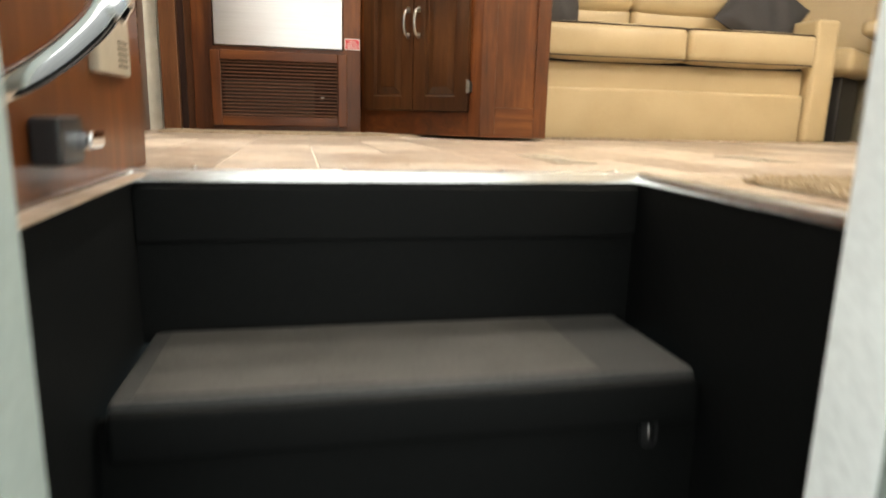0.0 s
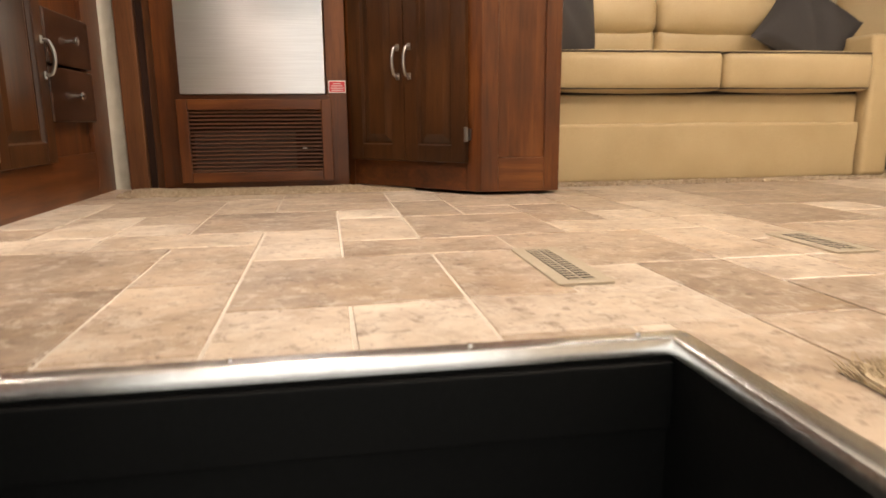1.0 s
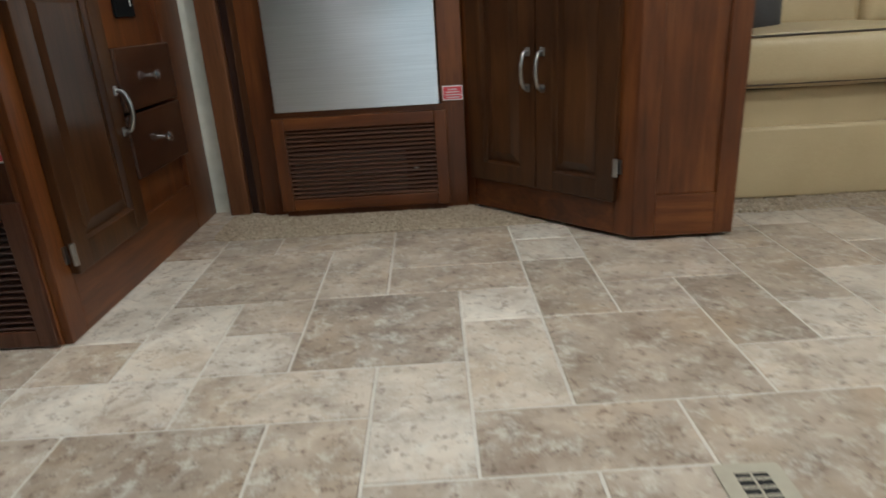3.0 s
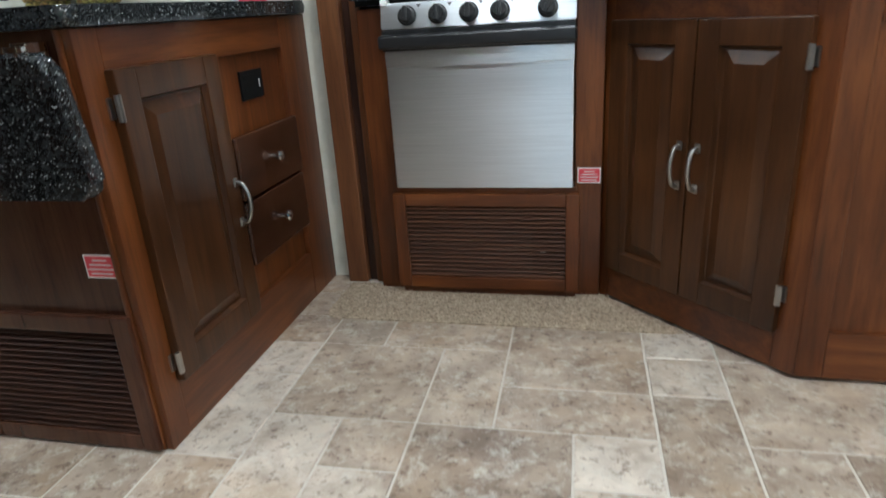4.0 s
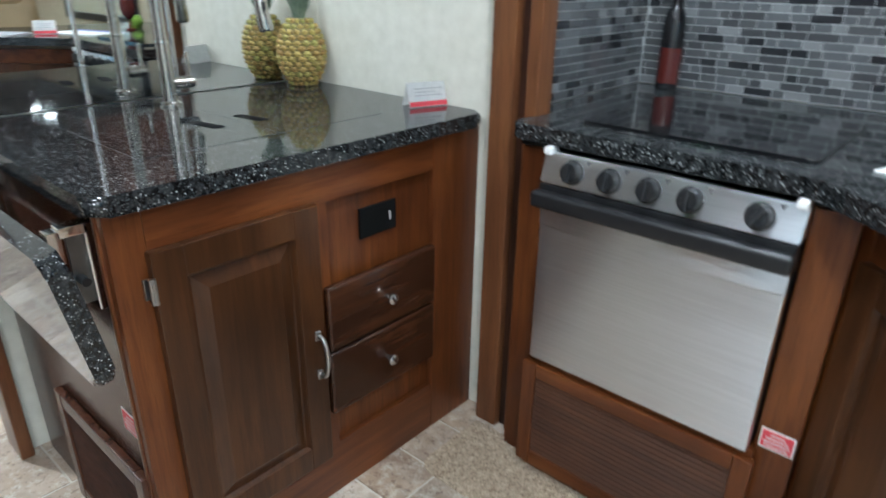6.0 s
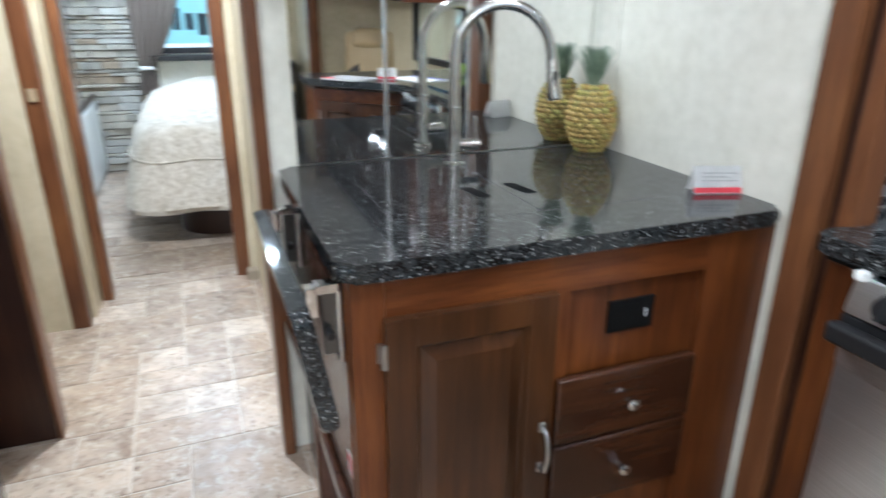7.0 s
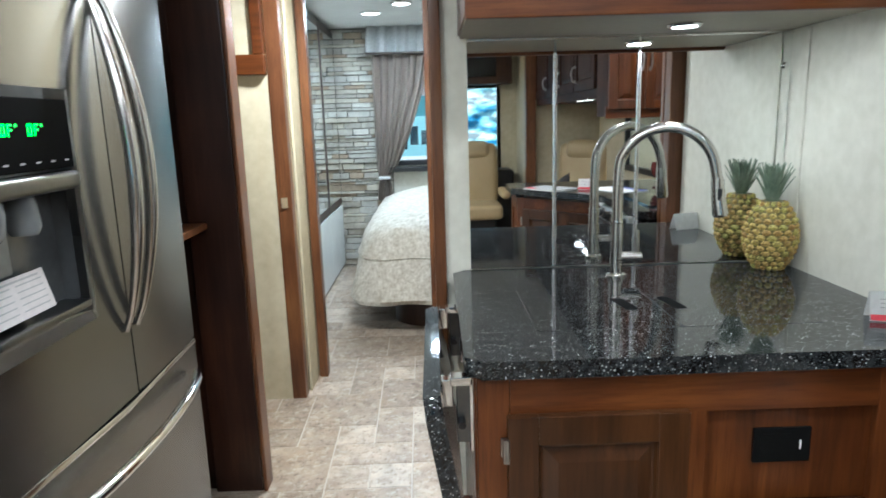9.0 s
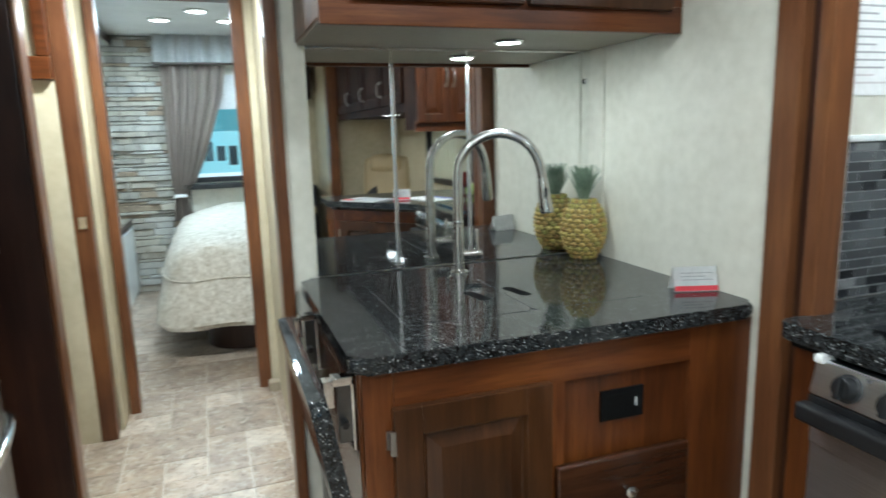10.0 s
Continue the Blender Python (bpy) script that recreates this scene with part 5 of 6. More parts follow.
part("bar", tube(B(), curve_points([(-0.235, 0.52, 0.06), (-0.20, 0.51, 0.10), (-0.165, 0.50, 0.118), (-0.135, 0.50, 0.14), (-0.11, 0.50, 0.168), (-0.10, 0.50, 0.21), (-0.10, 0.50, 0.6), (-0.14, 0.50, 0.68), (-0.235, 0.52, 0.70)], 6), 0.0115, 14), CHROME, grab)
for hz in (0.06, 0.70):
    part("foot", lathe(B(), [(0.022, 0), (0.022, 0.006), (0.012, 0.012)], (-0.236, 0.52, hz), 18, "x"), BLACK_PLASTIC, grab)

# ---- living side ----
SOFA_L, SOFA_R = 1.06, 2.59


def cushion(x0, x1, y0, y1, z0, z1, puff=0.02, r=0.03, n=10):
    """A soft block, puffed out in the middle of each face."""
    bm = box(B(), x0, x1, y0, y1, z0, z1, r, 4)
    bmesh.ops.subdivide_edges(bm, edges=[e for e in bm.edges if e.calc_length() > 0.08], cuts=n, use_grid_fill=True)
    c, h = Vector(((x0 + x1) / 2, (y0 + y1) / 2, (z0 + z1) / 2)), Vector(((x1 - x0) / 2, (y1 - y0) / 2, (z1 - z0) / 2))
    for v in bm.verts:
        q = Vector([(v.co[k] - c[k]) / h[k] for k in range(3)])
        for k in range(3):
            a, b = q[(k + 1) % 3], q[(k + 2) % 3]
            v.co[k] += puff * max(-1, min(1, q[k])) * max(0, 1 - a * a) * max(0, 1 - b * b) ** 0.5
        v.co += 0.002 * Vector(noise.noise_vector(v.co * 9))
    return bm


sofa = thing("sofa", (1.8, 3.2, 0), "tan leather two-seat sofa with dark piping", "sofa")
part("base", box(B(), SOFA_L, SOFA_R - 0.14, 2.85, 3.60, 0.004, 0.355, 0.012, 3), LEATHER, sofa)
part("front_panel", cushion(SOFA_L + 0.002, SOFA_R - 0.142, 2.826, 2.853, 0.006, 0.235, 0.004, 0.01, 6), LEATHER, sofa)
# dark sheet painted as the shade between base and seat cushions
part("shadow_gap", box(B(), SOFA_L + 0.01, SOFA_R - 0.15, 2.853, 3.3, 0.354, 0.368), GAP_SHADE, sofa)
for x0, x1 in ((SOFA_L, 1.768), (1.776, SOFA_R - 0.135)):
    seat = part("seat_cushion", cushion(x0, x1, 2.785, 3.35, 0.366, 0.522, 0.014, 0.028), LEATHER, sofa)
    for zz in (0.376, 0.517):
        loop = rounded([(x0 + 0.004, 2.789), (x1 - 0.004, 2.789), (x1 - 0.004, 3.34), (x0 + 0.004, 3.34)], 0.03)
        loop3 = [(q[0], q[1], zz) for q in loop]
        part("piping", tube(B(), loop3 + loop3[:1], 0.0038, 6), PIPING, seat)
for x0, x1 in ((SOFA_L + 0.03, 1.655), (1.668, 2.285)):
    part("back_cushion", cushion(x0, x1, 3.16, 3.42, 0.50, 0.655, 0.012, 0.03), LEATHER, sofa)
    part("head_cushion", cushion(x0 + 0.003, x1 - 0.003, 3.14, 3.44, 0.632, 0.80, 0.022, 0.04), LEATHER, sofa)
part("back_frame", box(B(), SOFA_L, SOFA_R, 3.40, 3.60, 0.3, 0.76, 0.03, 3), LEATHER, sofa)
part("arm", cushion(SOFA_R - 0.135, SOFA_R, 2.80, 3.55, 0.003, 0.60, 0.004, 0.022, 8), LEATHER, sofa)


def pillow(x, y, z, size, m, label):
    p = thing("throw_pillow", (x, y, z), label, "pillow", "throw pillows on the sofa")
    n = 18
    bm = B()
    grid = {}
    for s in (1, -1):
        for a in range(n + 1):
            for b in range(n + 1):
                u, w = 2 * a / n - 1, 2 * b / n - 1
                edge = (1 - u * u) * (1 - w * w)
                if s == -1 and edge < 1e-9:
                    grid[s, a, b] = grid[1, a, b]
                    continue
                pinch = 1 - 0.07 * (1 - u * u) * (w * w) - 0.07 * (1 - w * w) * (u * u)
                grid[s, a, b] = bm.verts.new((u * size / 2 * pinch, s * size * 0.19 * edge ** 0.45 + 0.008 * math.sin(7 * u + 5 * w) * edge, w * size / 2 * pinch))
    for s in (1, -1):
        for a in range(n):
            for b in range(n):
                bm.faces.new((grid[s, a, b], grid[s, a + 1, b], grid[s, a + 1, b + 1], grid[s, a, b + 1]))
    part("cover", bm, PILLOW_CLOTH, p, m=m)
    return p


pillow(1.17, 3.06, 0.64, 0.36, pose(1.17, 3.06, 0.665, -14, 6, 14), "charcoal cloth throw pillow leaning on the sofa back")
pillow(2.33, 3.04, 0.64, 0.40, pose(2.33, 3.05, 0.645, -32, 33, -22), "charcoal cloth throw pillow leaning on the sofa arm")


def recliner(x, y, degrees, label):
    m = pose(x, y, 0, 0, 0, degrees)
    c = thing("swivel_chair", (x, y, 0), label, "chair", "cream swivel chairs")
    part("seat", cushion(-0.26, 0.26, -0.30, 0.22, 0.36, 0.5, 0.015, 0.04, 6), LEATHER, c, m=m)
    back = part("backrest", cushion(-0.25, 0.25, 0.16, 0.32, 0.48, 1.12, 0.02, 0.05, 6), LEATHER, c, m=m @ pose(0, 0, 0, -4, 0, 0))
    part("headrest", cushion(-0.16, 0.16, 0.13, 0.25, 0.98, 1.14, 0.02, 0.04, 6), LEATHER, back, m=m @ pose(0, 0, 0, -4, 0, 0))
    for s in (-1, 1):
        part("armrest", cushion(s * 0.30 - 0.045, s * 0.30 + 0.045, -0.24, 0.22, 0.56, 0.64, 0.006, 0.03, 5), LEATHER, c, m=m)
    part("pedestal", box(B(), -0.2, 0.2, -0.2, 0.2, 0.0, 0.36, 0.02), BLACK_PLASTIC, c, m=m)
    return c


recliner(3.45, 2.42, -90, "tan leather swivel cockpit chair turned to the room")
recliner(2.93, 3.34, -55, "tan leather swivel chair beside the sofa")

solid("rug", prism(B(), rounded([(0.715, 0.5), (1.5, 0.5), (1.5, 0.88), (0.715, 0.88)], 0.06), 0.0015, 0.01), SHAG, "beige shag rug beside the stepwell", "rug")


def tufts(name, outline_test, x0, x1, y0, y1, step, low, high, mat, label, category, lean=0.6):
    """Carpet pile: many small tapered tufts, all one object."""
    r = random.Random(3)
    verts, faces = [], []
    nx, ny = int((x1 - x0) / step), int((y1 - y0) / step)
    for a in range(nx):
        for b in range(ny):
            px, py = x0 + (a + r.random()) * step, y0 + (b + r.random()) * step
            if not outline_test(px, py):
                continue
            h, w = low + (high - low) * r.random(), step * (0.55 + 0.4 * r.random())
            ang, lx, ly = r.random() * 3.1, lean * h * (r.random() - 0.5) * 2, lean * h * (r.random() - 0.5) * 2
            k = len(verts)
            for j in range(3):
                q = ang + j * 2.094
                verts.append((px + w * math.cos(q), py + w * math.sin(q), 0.001))
            verts.append((px + lx, py + ly, h))
            faces += [(k, k + 1, k + 3), (k + 1, k + 2, k + 3), (k + 2, k, k + 3)]
    data = bpy.data.meshes.new(name)
    data.from_pydata(verts, [], faces)
    data.materials.append(mat)
    return tagged(new(name, data), label, category, kind="stuff")


def in_mat(x, y):
    if y > 2.97 or y < 2.712:
        return False
    if x < -0.50 and (x + 0.50) ** 2 + (y - 2.775) ** 2 > 0.064 ** 2 and y < 2.775:
        return False
    return x > -0.562 and (x - 0.245) + (y - 2.97) < -0.004


tufts("stove_carpet", in_mat, -0.57, 0.52, 2.71, 2.97, 0.0048, 0.008, 0.014, CARPET, "beige cut-pile carpet strip before the stove", "carpet")
solid("carpet_backing", prism(B(), rounded([(-0.563, 2.708), (0.498, 2.708), (0.26, 2.95), (0.19, 2.955), (-0.563, 2.955)], 0.05), 0.0008, 0.006), CARPET, "beige carpet strip under the slide-out edge", "carpet", "structure")
tufts("living_carpet", lambda x, y: True, 1.0, 3.2, 2.70, 2.95, 0.011, 0.007, 0.013, CARPET, "beige carpet strip before the sofa", "carpet")
tufts("shag_rug_pile", lambda x, y: True, 0.718, 1.3, 0.5, 0.878, 0.0042, 0.011, 0.02, SHAG, "beige shag pile of the entrance rug", "rug", 1.2)


def register(x0, x1, y0, y1, label):
    g = thing("floor_register", ((x0 + x1) / 2, (y0 + y1) / 2, 0), label, "vent", "floor registers")
    lip = 0.022
    part("rim", prism(B(), rounded([(x0, y0), (x1, y0), (x1, y1), (x0, y1)], 0.006), 0.0005, 0.004, 0.0015, 2), VENT_PLASTIC, g)
    for s in range(2):
        cx0 = x0 + lip + s * (x1 - x0 - 2 * lip) / 2 + 0.002
        cx1 = cx0 + (x1 - x0 - 2 * lip) / 2 - 0.004
        # flat dark sheet painted as the shade inside the slots
        part("duct_shade", box(B(), cx0, cx1, y0 + lip, y1 - lip, 0.0035, 0.0043), GAP_SHADE, g, smooth=False)
        count = int((y1 - y0 - 2 * lip) / 0.017)
        for k in range(count + 1):
            yy = y0 + lip + k * 0.017
            part("bar", box(B(), cx0, cx1, yy - 0.0028, yy + 0.0028, 0.0042, 0.0058, 0.0008, 1), VENT_PLASTIC, g)
    return g


register(0.553, 0.648, 1.268, 1.562, "tan plastic floor register with dark slots")
register(1.16, 1.255, 1.40, 1.62, "tan plastic floor register with dark slots")

# windows to the hall
def window(name, axis, at, a0, a1, z0, z1, label, bar=0.045):
    w = thing(name, (at, a0, z0) if axis == "x" else (a0, at, z0), label, "window", kind="structure")

    def put(nm, u0, u1, d0, d1, w0, w1, mat, bev=0.004):
        bm = box(B(), *((d0, d1, u0, u1) if axis == "x" else (u0, u1, d0, d1)), w0, w1, bev)
        ob = part(nm, bm, mat, w)
        return ob

    for u0, u1, w0, w1 in ((a0 - bar, a0, z0 - bar, z1 + bar), (a1, a1 + bar, z0 - bar, z1 + bar), (a0, a1, z0 - bar, z0), (a0, a1, z1, z1 + bar)):
        put("window_frame", u0, u1, at - 0.03, at + 0.03, w0, w1, BLACK_PLASTIC)
    pane = put("pane", a0, a1, at - 0.003, at + 0.003, z0, z1, GLASS, 0.0)
    pane.visible_shadow = False
    return w


window("window_1", "x", -5.715, WIN[0] + 0.05, WIN[1] - 0.05, WIN[2] + 0.05, WIN[3] - 0.05, "black-framed bedroom window with hall banner beyond")
window("window_2", "x", 4.42, SCREEN[0], SCREEN[1], SCREEN[2], SCREEN[3], "wide windscreen with the lit hall beyond")
window("window_3", "y", 3.665, 1.2, 2.22, 0.95, 1.42, "black-framed living room window above the sofa")


def hall_view(name):
    """The exhibition hall far outside: dark trusses, blue lamps and pale lit stands."""
    m, t, b = material(name, 0.9)
    v = coords(t, (1, 0.5, 1.6))
    n1, n2 = node(t, "ShaderNodeTexNoise", Scale=1.7, Detail=3.0), node(t, "ShaderNodeTexNoise", Scale=4.5, Detail=2.0)
    t.links.new(v, n1.inputs["Vector"]), t.links.new(v, n2.inputs["Vector"])
    c1 = ramp(t, n1.outputs["Fac"], [(0.36, (0.01, 0.02, 0.03)), (0.46, (0.03, 0.22, 0.42)), (0.54, (0.35, 0.72, 0.8)), (0.64, (0.9, 1.0, 1.0))])
    c2 = mix(t, c1, ramp(t, n2.outputs["Fac"], [(0.42, (0.12, 0.14, 0.15)), (0.55, (1, 1, 1))]), 0.8, "MULTIPLY")
    b.inputs["Base Color"].default_value = (0.02, 0.02, 0.02, 1)
    t.links.new(c2, b.inputs["Emission Color"])
    b.inputs["Emission Strength"].default_value = 2.3
    return m


HALL = hall_view("hall_distance")
solid("backdrop", box(B(), 12.0, 12.05, -8, 12, -1.1, 6), HALL, "lit exhibition hall seen through the windscreen", "backdrop", "structure", smooth=False)
solid("backdrop", box(B(), -6, 12, 9.0, 9.05, -1.1, 6), HALL, "lit exhibition hall seen through the side window", "backdrop", "structure", smooth=False)
screen = thing("overhead_console", (4.2, 1.7, 1.74), "dark cherry overhead console with a black screen", "cabinet")
part("body", box(B(), 4.1, 4.385, 0.6, 2.9, 1.75, CEILING, 0.01), DARK_WOOD, screen)
part("screen", box(B(), 4.085, 4.1, 2.38, 2.72, 1.83, 2.04, 0.004), BLACK_GLOSS, screen)
dash = thing("dashboard", (4.2, 1.7, 0.4), "black moulded dashboard under the windscreen", "dashboard")
part("shell", box(B(), 3.98, 4.385, 0.55, 2.9, 0.02, 0.80, 0.04, 3), BLACK_PLASTIC, dash)

# ---- bedroom ----
clad = thing("stone_cladding", (-5.69, 1.2, 0), "stacked ledge-stone cladding in cream and brown", "stone wall", kind="structure")
part("mortar", box(B(), -5.698, -5.69, 0.62, 1.60, 0, 2.22), plain("dark_mortar", (0.10, 0.09, 0.08), 0.9), clad)
rng = random.Random(11)
z = 0.004
while z < 2.2:
    high = rng.choice((0.028, 0.036, 0.045, 0.06))
    y = 0.62 - rng.random() * 0.1
    while y < 1.60:
        w = rng.uniform(0.11, 0.30)
        y0, y1 = max(y, 0.62), min(y + w, 1.60)
        if y1 - y0 > 0.03:
            bm = box(B(), -5.691, -5.674 + rng.random() ** 2 * 0.045, y0, y1 - 0.004, z, min(z + high, 2.215) - 0.004, 0.005, 1)
            for v in bm.verts:
                v.co += 0.003 * Vector(noise.noise_vector(v.co * 30))
            part("stone", bm, rng.choice((STONES[0], STONES[1], STONES[1], STONES[1], STONES[3], STONES[3], STONES[3], STONES[0], STONES[2])), clad, smooth=False)
        y += w
    z += high

bed = thing("bed", (-4.5, 2.4, 0), "bed with ivory damask comforter over a dark curved base", "bed")
part("base", prism(B(), rounded([(-5.6, 1.68), (-3.66, 1.68), (-3.66, 3.2), (-5.6, 3.2)], 0.3, 8), 0.0, 0.3), DARK_WOOD, bed)
bm = B()
rings = []
for k, (inset, zz) in enumerate(((-0.015, 0.21), (-0.03, 0.24), (0.0, 0.36), (0.03, 0.50), (0.06, 0.61), (0.115, 0.69), (0.21, 0.735), (0.36, 0.76))):
    pts = rounded([(-5.62, 1.42 + inset), (-3.47 - inset, 1.42 + inset), (-3.47 - inset, 3.38 - inset), (-5.62, 3.38 - inset)], 0.36, 14)
    fine = []
    for a, b_ in zip(pts, pts[1:] + pts[:1]):
        a, b_ = Vector(a), Vector(b_)
        cuts = max(1, int((b_ - a).length / 0.05))
        fine += [a.lerp(b_, j / cuts) for j in range(cuts)]
    ring = []
    for j, q in enumerate(fine):
        sag = 0.018 * math.sin(j * 0.55) * (1 - k / 8) + 0.01 * noise.noise((q.x * 5, q.y * 5, zz * 4))
        ring.append((q, sag, zz + 0.02 * noise.noise((q.x * 4, q.y * 4, 3 + zz))))
    rings.append(ring)
n_ring = min(len(r) for r in rings)
vr = []
for ring in rings:
    pick = [ring[int(j * len(ring) / n_ring)] for j in range(n_ring)]
    row = []
    for q, sag, zz in pick:
        d = (q - Vector((-4.5, 2.4))).normalized()
        row.append(bm.verts.new((q.x + d.x * sag, q.y + d.y * sag, zz)))
    vr.append(row)
for a, b_ in zip(vr, vr[1:]):
    for j in range(n_ring):
        bm.faces.new((a[j], a[(j + 1) % n_ring], b_[(j + 1) % n_ring], b_[j]))
bm.faces.new(vr[-1])
seam_line = [tuple(v.co + Vector((v.co.x + 4.5, v.co.y - 2.4, 0)).normalized() * 0.004) for v in vr[3]]
part("comforter", bm, BEDDING, bed, "puffed ivory damask comforter")
part("comforter_seam", tube(B(), seam_line + seam_line[:1], 0.006, 6), BEDDING, bed)

ward = thing("wardrobe", (-4.5, 0.8, 0), "wardrobe with mirrored upper doors and white lower drawers", "wardrobe")
part("body", box(B(), -5.66, -3.3, 0.47, 1.08, 0.0, 2.21), DARK_WOOD, ward)
for k in range(3):
    x0 = -5.64 + 0.78 * k
    d = part("door", box(B(), x0, x0 + 0.77, 1.08, 1.098, 0.62, 2.18, 0.004), DARK_WOOD, ward)
    part("mirror_pane", box(B(), x0 + 0.05, x0 + 0.72, 1.096, 1.101, 0.68, 2.12), MIRROR, d, smooth=False)
    part("drawer", box(B(), x0, x0 + 0.77, 1.08, 1.10, 0.03, 0.6, 0.006), WHITE_GEL, ward)


def folds(name, parent_label, category, rows, x, depth, count, mat):
    """Hanging cloth: rows of (z, y0, y1), with folds across."""
    bm = B()
    n = count * 8
    vr = []
    for zz, y0, y1 in rows:
        row = []
        for k in range(n + 1):
            s = k / n
            a = 2 * math.pi * count * s
            row.append(bm.verts.new((x + depth * math.sin(a) + 0.3 * depth * math.sin(2.3 * a + zz * 3), y0 + (y1 - y0) * s, zz)))
        vr.append(row)
    for a, b_ in zip(vr, vr[1:]):
        for k in range(n):
            bm.faces.new((a[k], a[k + 1], b_[k + 1], b_[k]))
    bmesh.ops.solidify(bm, geom=list(bm.faces), thickness=0.003)
    return solid(name, bm, mat, parent_label, category)


folds("curtain", "taupe satin curtain tied back beside the window", "curtain", [(1.97, 1.45, 1.98), (1.7, 1.45, 1.93), (1.4, 1.45, 1.83), (1.15, 1.45, 1.74), (0.98, 1.46, 1.66), (0.88, 1.47, 1.58), (0.84, 1.48, 1.56), (0.78, 1.46, 1.59), (0.64, 1.45, 1.60)], -5.60, 0.022, 6, CURTAIN)
solid("curtain_tie", box(B(), -5.63, -5.565, 1.465, 1.575, 0.835, 0.865, 0.01), VALANCE, "pale satin tie-back round the curtain", "tie-back")
folds("valance", "ivory pleated valance above the bedroom window", "valance", [(2.215, 1.42, 2.9), (2.14, 1.41, 2.9), (2.02, 1.40, 2.9), (1.985, 1.40, 2.9)], -5.54, 0.016, 12, VALANCE)
solid("valance_braid", box(B(), -5.562, -5.515, 1.40, 2.9, 1.97, 1.988, 0.004), PIPING, "dark braid along the valance edge", "trim")
solid("window_sill", box(B(), -5.70, -5.60, 1.56, 2.8, 0.90, 0.945, 0.008), BLACK_PLASTIC, "black ledge below the bedroom window", "sill", "structure")
solid("roller_blind", box(B(), -5.69, -5.684, 1.6, 2.7, 1.60, 1.9), VALANCE, "white roller blind half drawn over the window", "blind")
# cloth and upper band glow in place of being lit by the hall
ban = thing("hall_banner", (-7.0, 2.3, -1.1), "teal printed banner hanging in the hall, with glow added", "banner")
part("cloth", box(B(), -7.02, -7.0, 1.2, 4.2, 0.97, 1.42), TEAL_GLOW, ban, smooth=False)
part("upper_band", box(B(), -7.02, -7.001, 1.2, 4.2, 1.42, 1.75), TEAL_DARK_GLOW, ban, "dark teal upper band with added glow", smooth=False)
part("pole", box(B(), -7.06, -7.03, 2.6, 2.66, -1.1, 1.6), HALL_DARK, ban)
for k in range(6):
    part("print_block", box(B(), -6.999, -6.996, 1.48 + 0.125 * k, 1.57 + 0.125 * k, 1.10 - 0.05 * (k % 3 == 1), 1.26 + 0.05 * (k % 3 == 2)), BANNER_DARK, ban, smooth=False)
solid("hall_counter", box(B(), -7.9, -7.2, 0.5, 5.0, -1.1, 0.88, 0.01), CHERRY, "brown wooden sales counter in the hall", "counter")


# ---- floor tiles: a laid pattern near the stove, the rest filled in alike ----
GX, GY, UX, UY = 0.022, 2.7386, 0.1755, 0.1682
LAID = [(0, 0, 2, 2), (-2, 0, 2, 1), (-3, 0, 1, 1), (-4, 0, 1, 1), (-3, 1, 2, 2), (-1, 1, 1, 2), (-4, 1, 1, 1), (-4, 2, 1, 2), (2, 0, 1, 1), (2, 1, 1, 1), (2, 2, 1, 2), (0, 2, 2, 1),
        (3, 3, 1, 1), (4, 3, 1, 2), (3, 1, 2, 2), (-3, 3, 1, 2), (-2, 3, 1, 1), (-2, 4, 1, 1), (-1, 3, 2, 2), (1, 3, 1, 1), (1, 4, 1, 2), (2, 4, 2, 2), (4, 5, 2, 1), (-4, 4, 1, 1), (-4, 5, 2, 1)]
LAID += [(-2, 5, 2, 1), (0, 5, 1, 2), (1, 6, 2, 1), (3, 6, 2, 2), (5, 6, 1, 2), (-1, 6, 1, 2), (-3, 6, 2, 2), (0, 7, 2, 2), (2, 7, 1, 2), (-1, 8, 1, 2), (-3, 8, 2, 2), (0, 9, 1, 2), (1, 9, 1, 2), (2, 9, 2, 1)]
LAID += [(-12, 7, 2, 2), (-11, 6, 1, 1), (-12, 5, 1, 2), (-14, 5, 2, 1), (-13, 6, 1, 1), (-15, 6, 2, 2), (-13, 7, 1, 1), (-16, 4, 2, 2), (-17, 6, 2, 1), (-15, 8, 1, 1), (-14, 8, 1, 2), (-11, 5, 1, 1)]
I0, I1, J0, J1 = -34, 26, -6, 14
taken = {}
for n, (i, j, w, h) in enumerate(LAID):
    for a in range(w):
        for b in range(h):
            taken[i + a, j + b] = n
rng = random.Random(21)
tiles = list(LAID)
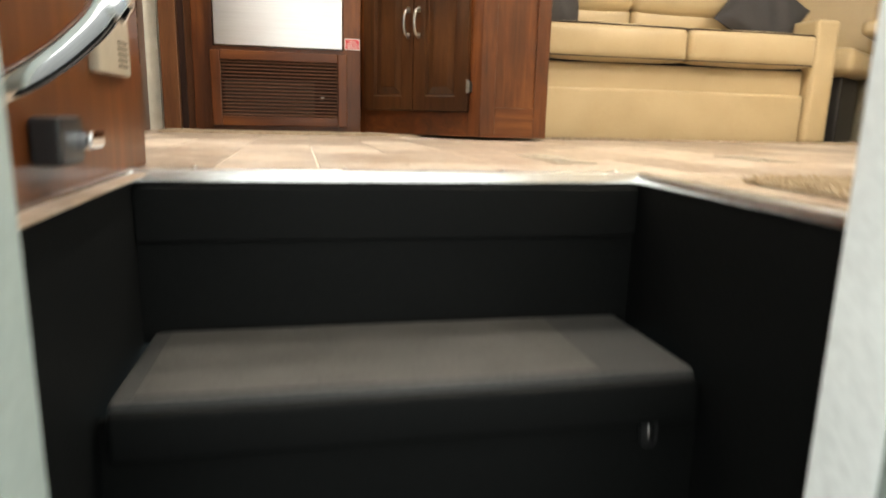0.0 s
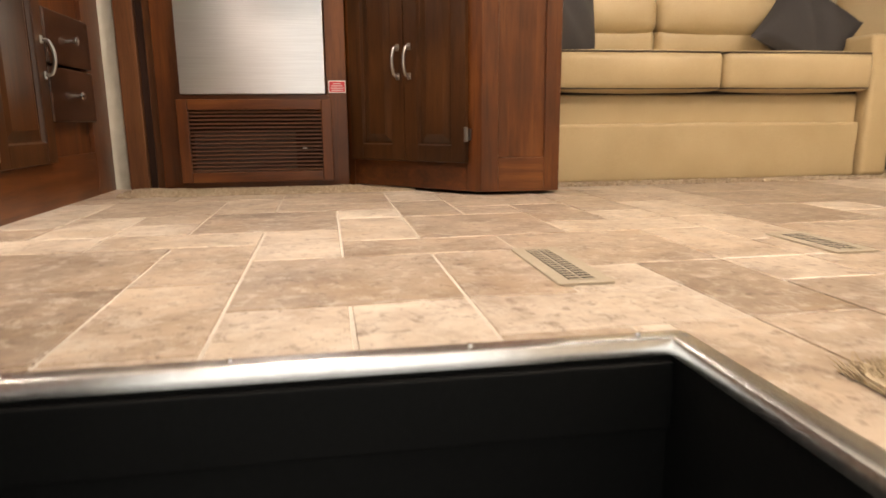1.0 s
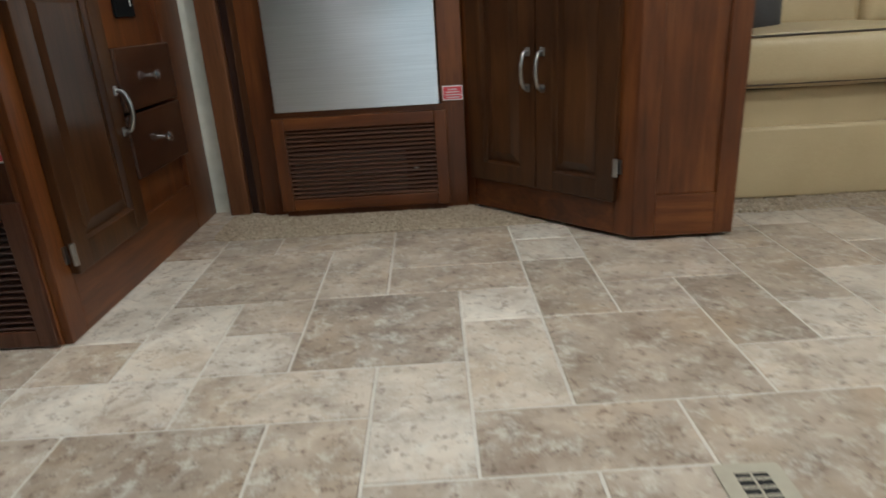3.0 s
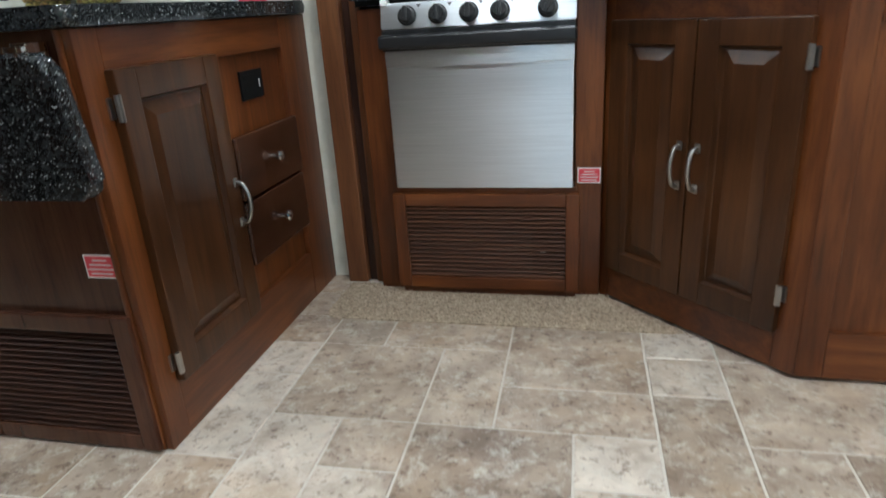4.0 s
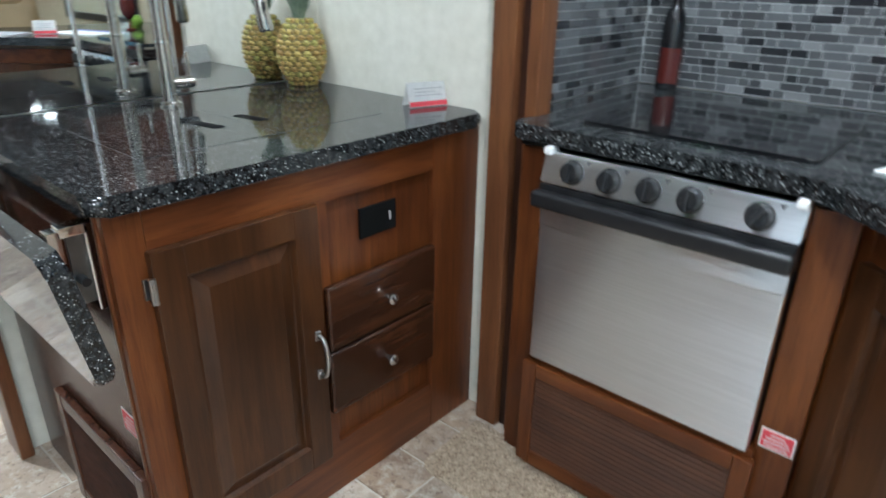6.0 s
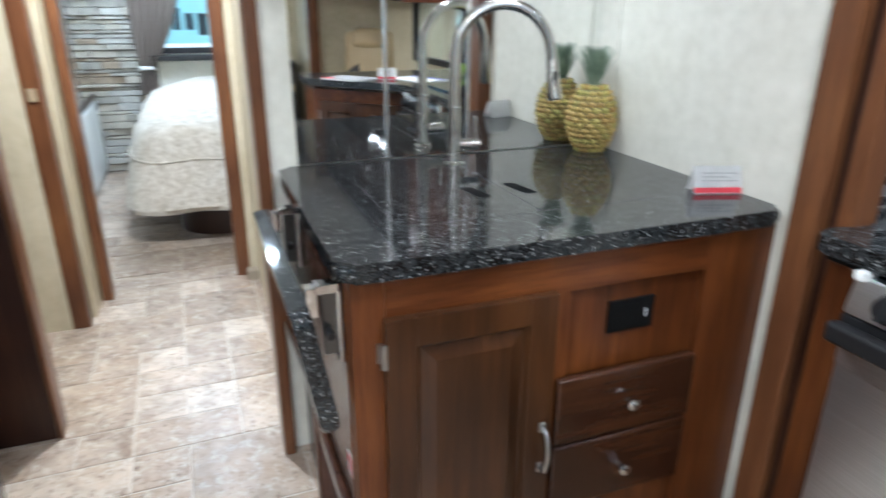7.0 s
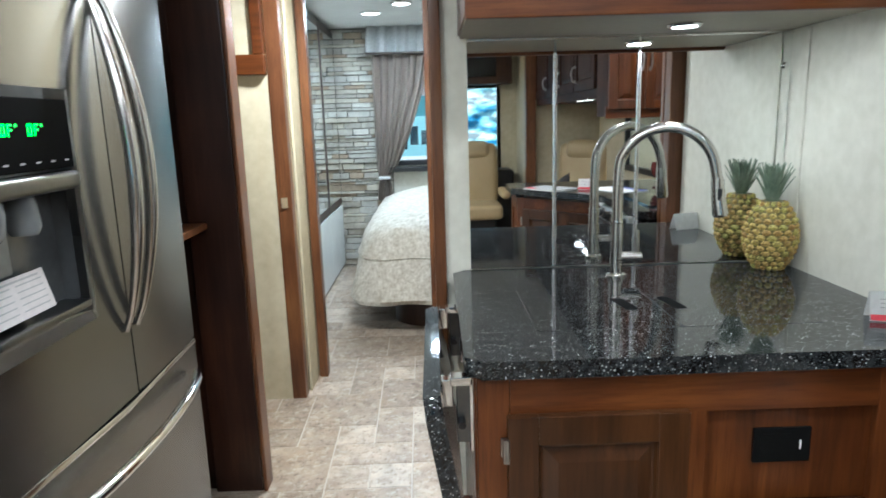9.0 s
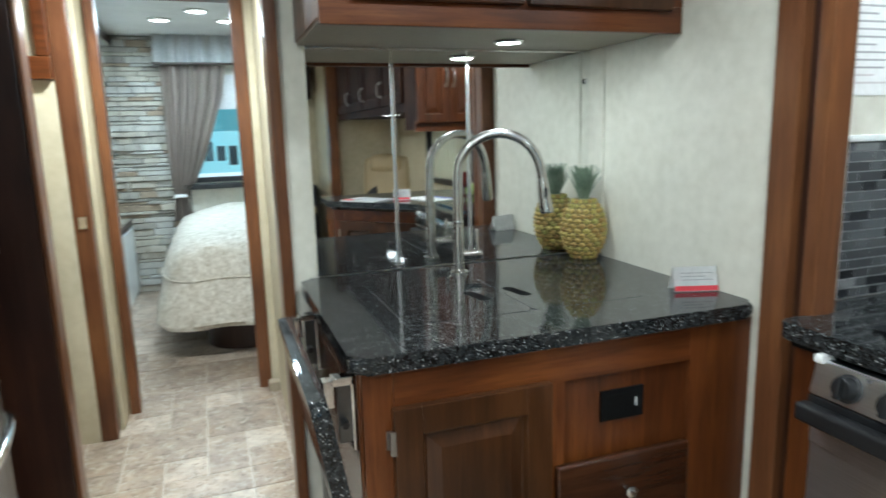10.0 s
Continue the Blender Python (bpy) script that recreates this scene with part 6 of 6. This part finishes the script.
for j in range(J0, J1):
    for i in range(I0, I1):
        if (i, j) in taken:
            continue
        for w, h in rng.sample([(2, 2), (2, 1), (1, 2), (2, 2), (1, 1)], 5) + [(1, 1)]:
            cells = [(i + a, j + b) for a in range(w) for b in range(h)]
            if all(c not in taken and c[0] < I1 and c[1] < J1 for c in cells):
                for c in cells:
                    taken[c] = len(tiles)
                tiles.append((i, j, w, h))
                break
shared, rest, rest_pale = {}, B(), B()


def tile_mesh(w, h, mat):
    key = (round(w, 4), round(h, 4), mat.name)
    if key not in shared:
        bm = prism(B(), [(0, 0), (w, 0), (w, h), (0, h)], -0.0025, 0.0, 0.0018, 1, True)
        shared[key] = new_mesh("tile", bm, mat, False)
    return shared[key]


GAP = 0.0027
SPIN = 0.017  # the pattern lies slightly askew to the walls
M_TILE = Matrix.Translation((GX, GY, 0)) @ Matrix.Rotation(SPIN, 4, "Z") @ Matrix.Translation((-GX, -GY, 0))
made = 0
for i, j, w, h in tiles:
    mat = TILE if w * h == 4 or rng.random() < 0.3 else TILE_PALE
    x0, x1, y1, y0 = GX + i * UX + GAP, GX + (i + w) * UX - GAP, GY - j * UY - GAP, GY - (j + h) * UY + GAP
    pieces = [(max(x0, -5.68), min(x1, 4.38), max(y0, SOUTH + 0.002), min(y1, 3.66))]
    cut = (WELL[0] - 0.001, WELL[1] + 0.001, 0.0, WELL[3] + 0.001)
    out = []
    for p in pieces:
        if p[0] < cut[1] and p[1] > cut[0] and p[2] < cut[3]:
            out += [(p[0], min(p[1], cut[0]), p[2], p[3]), (max(p[0], cut[1]), p[1], p[2], p[3]), (max(p[0], cut[0]), min(p[1], cut[1]), max(p[2], cut[3]), p[3])]
        else:
            out.append(p)
    for a0, a1, b0, b1 in out:
        if a1 - a0 < 0.01 or b1 - b0 < 0.01:
            continue
        if a0 > -3.0 and a1 < 2.6 and b1 < 3.0 and made < 300 and b0 > 0.9:
            ob = new("tile", tile_mesh(a1 - a0, b1 - b0, mat))
            ob.parent = floor
            ob.matrix_basis = M_TILE @ Matrix.Translation((a0, b0, 0))
            made += 1
        else:
            prism(rest if mat is TILE else rest_pale, [(a0, b0), (a1, b0), (a1, b1), (a0, b1)], -0.0025, 0.0)
for bm, mat in ((rest, TILE), (rest_pale, TILE_PALE)):
    tagged(part("far_tiles", bm, mat, floor, m=M_TILE, smooth=False), kind="stuff")
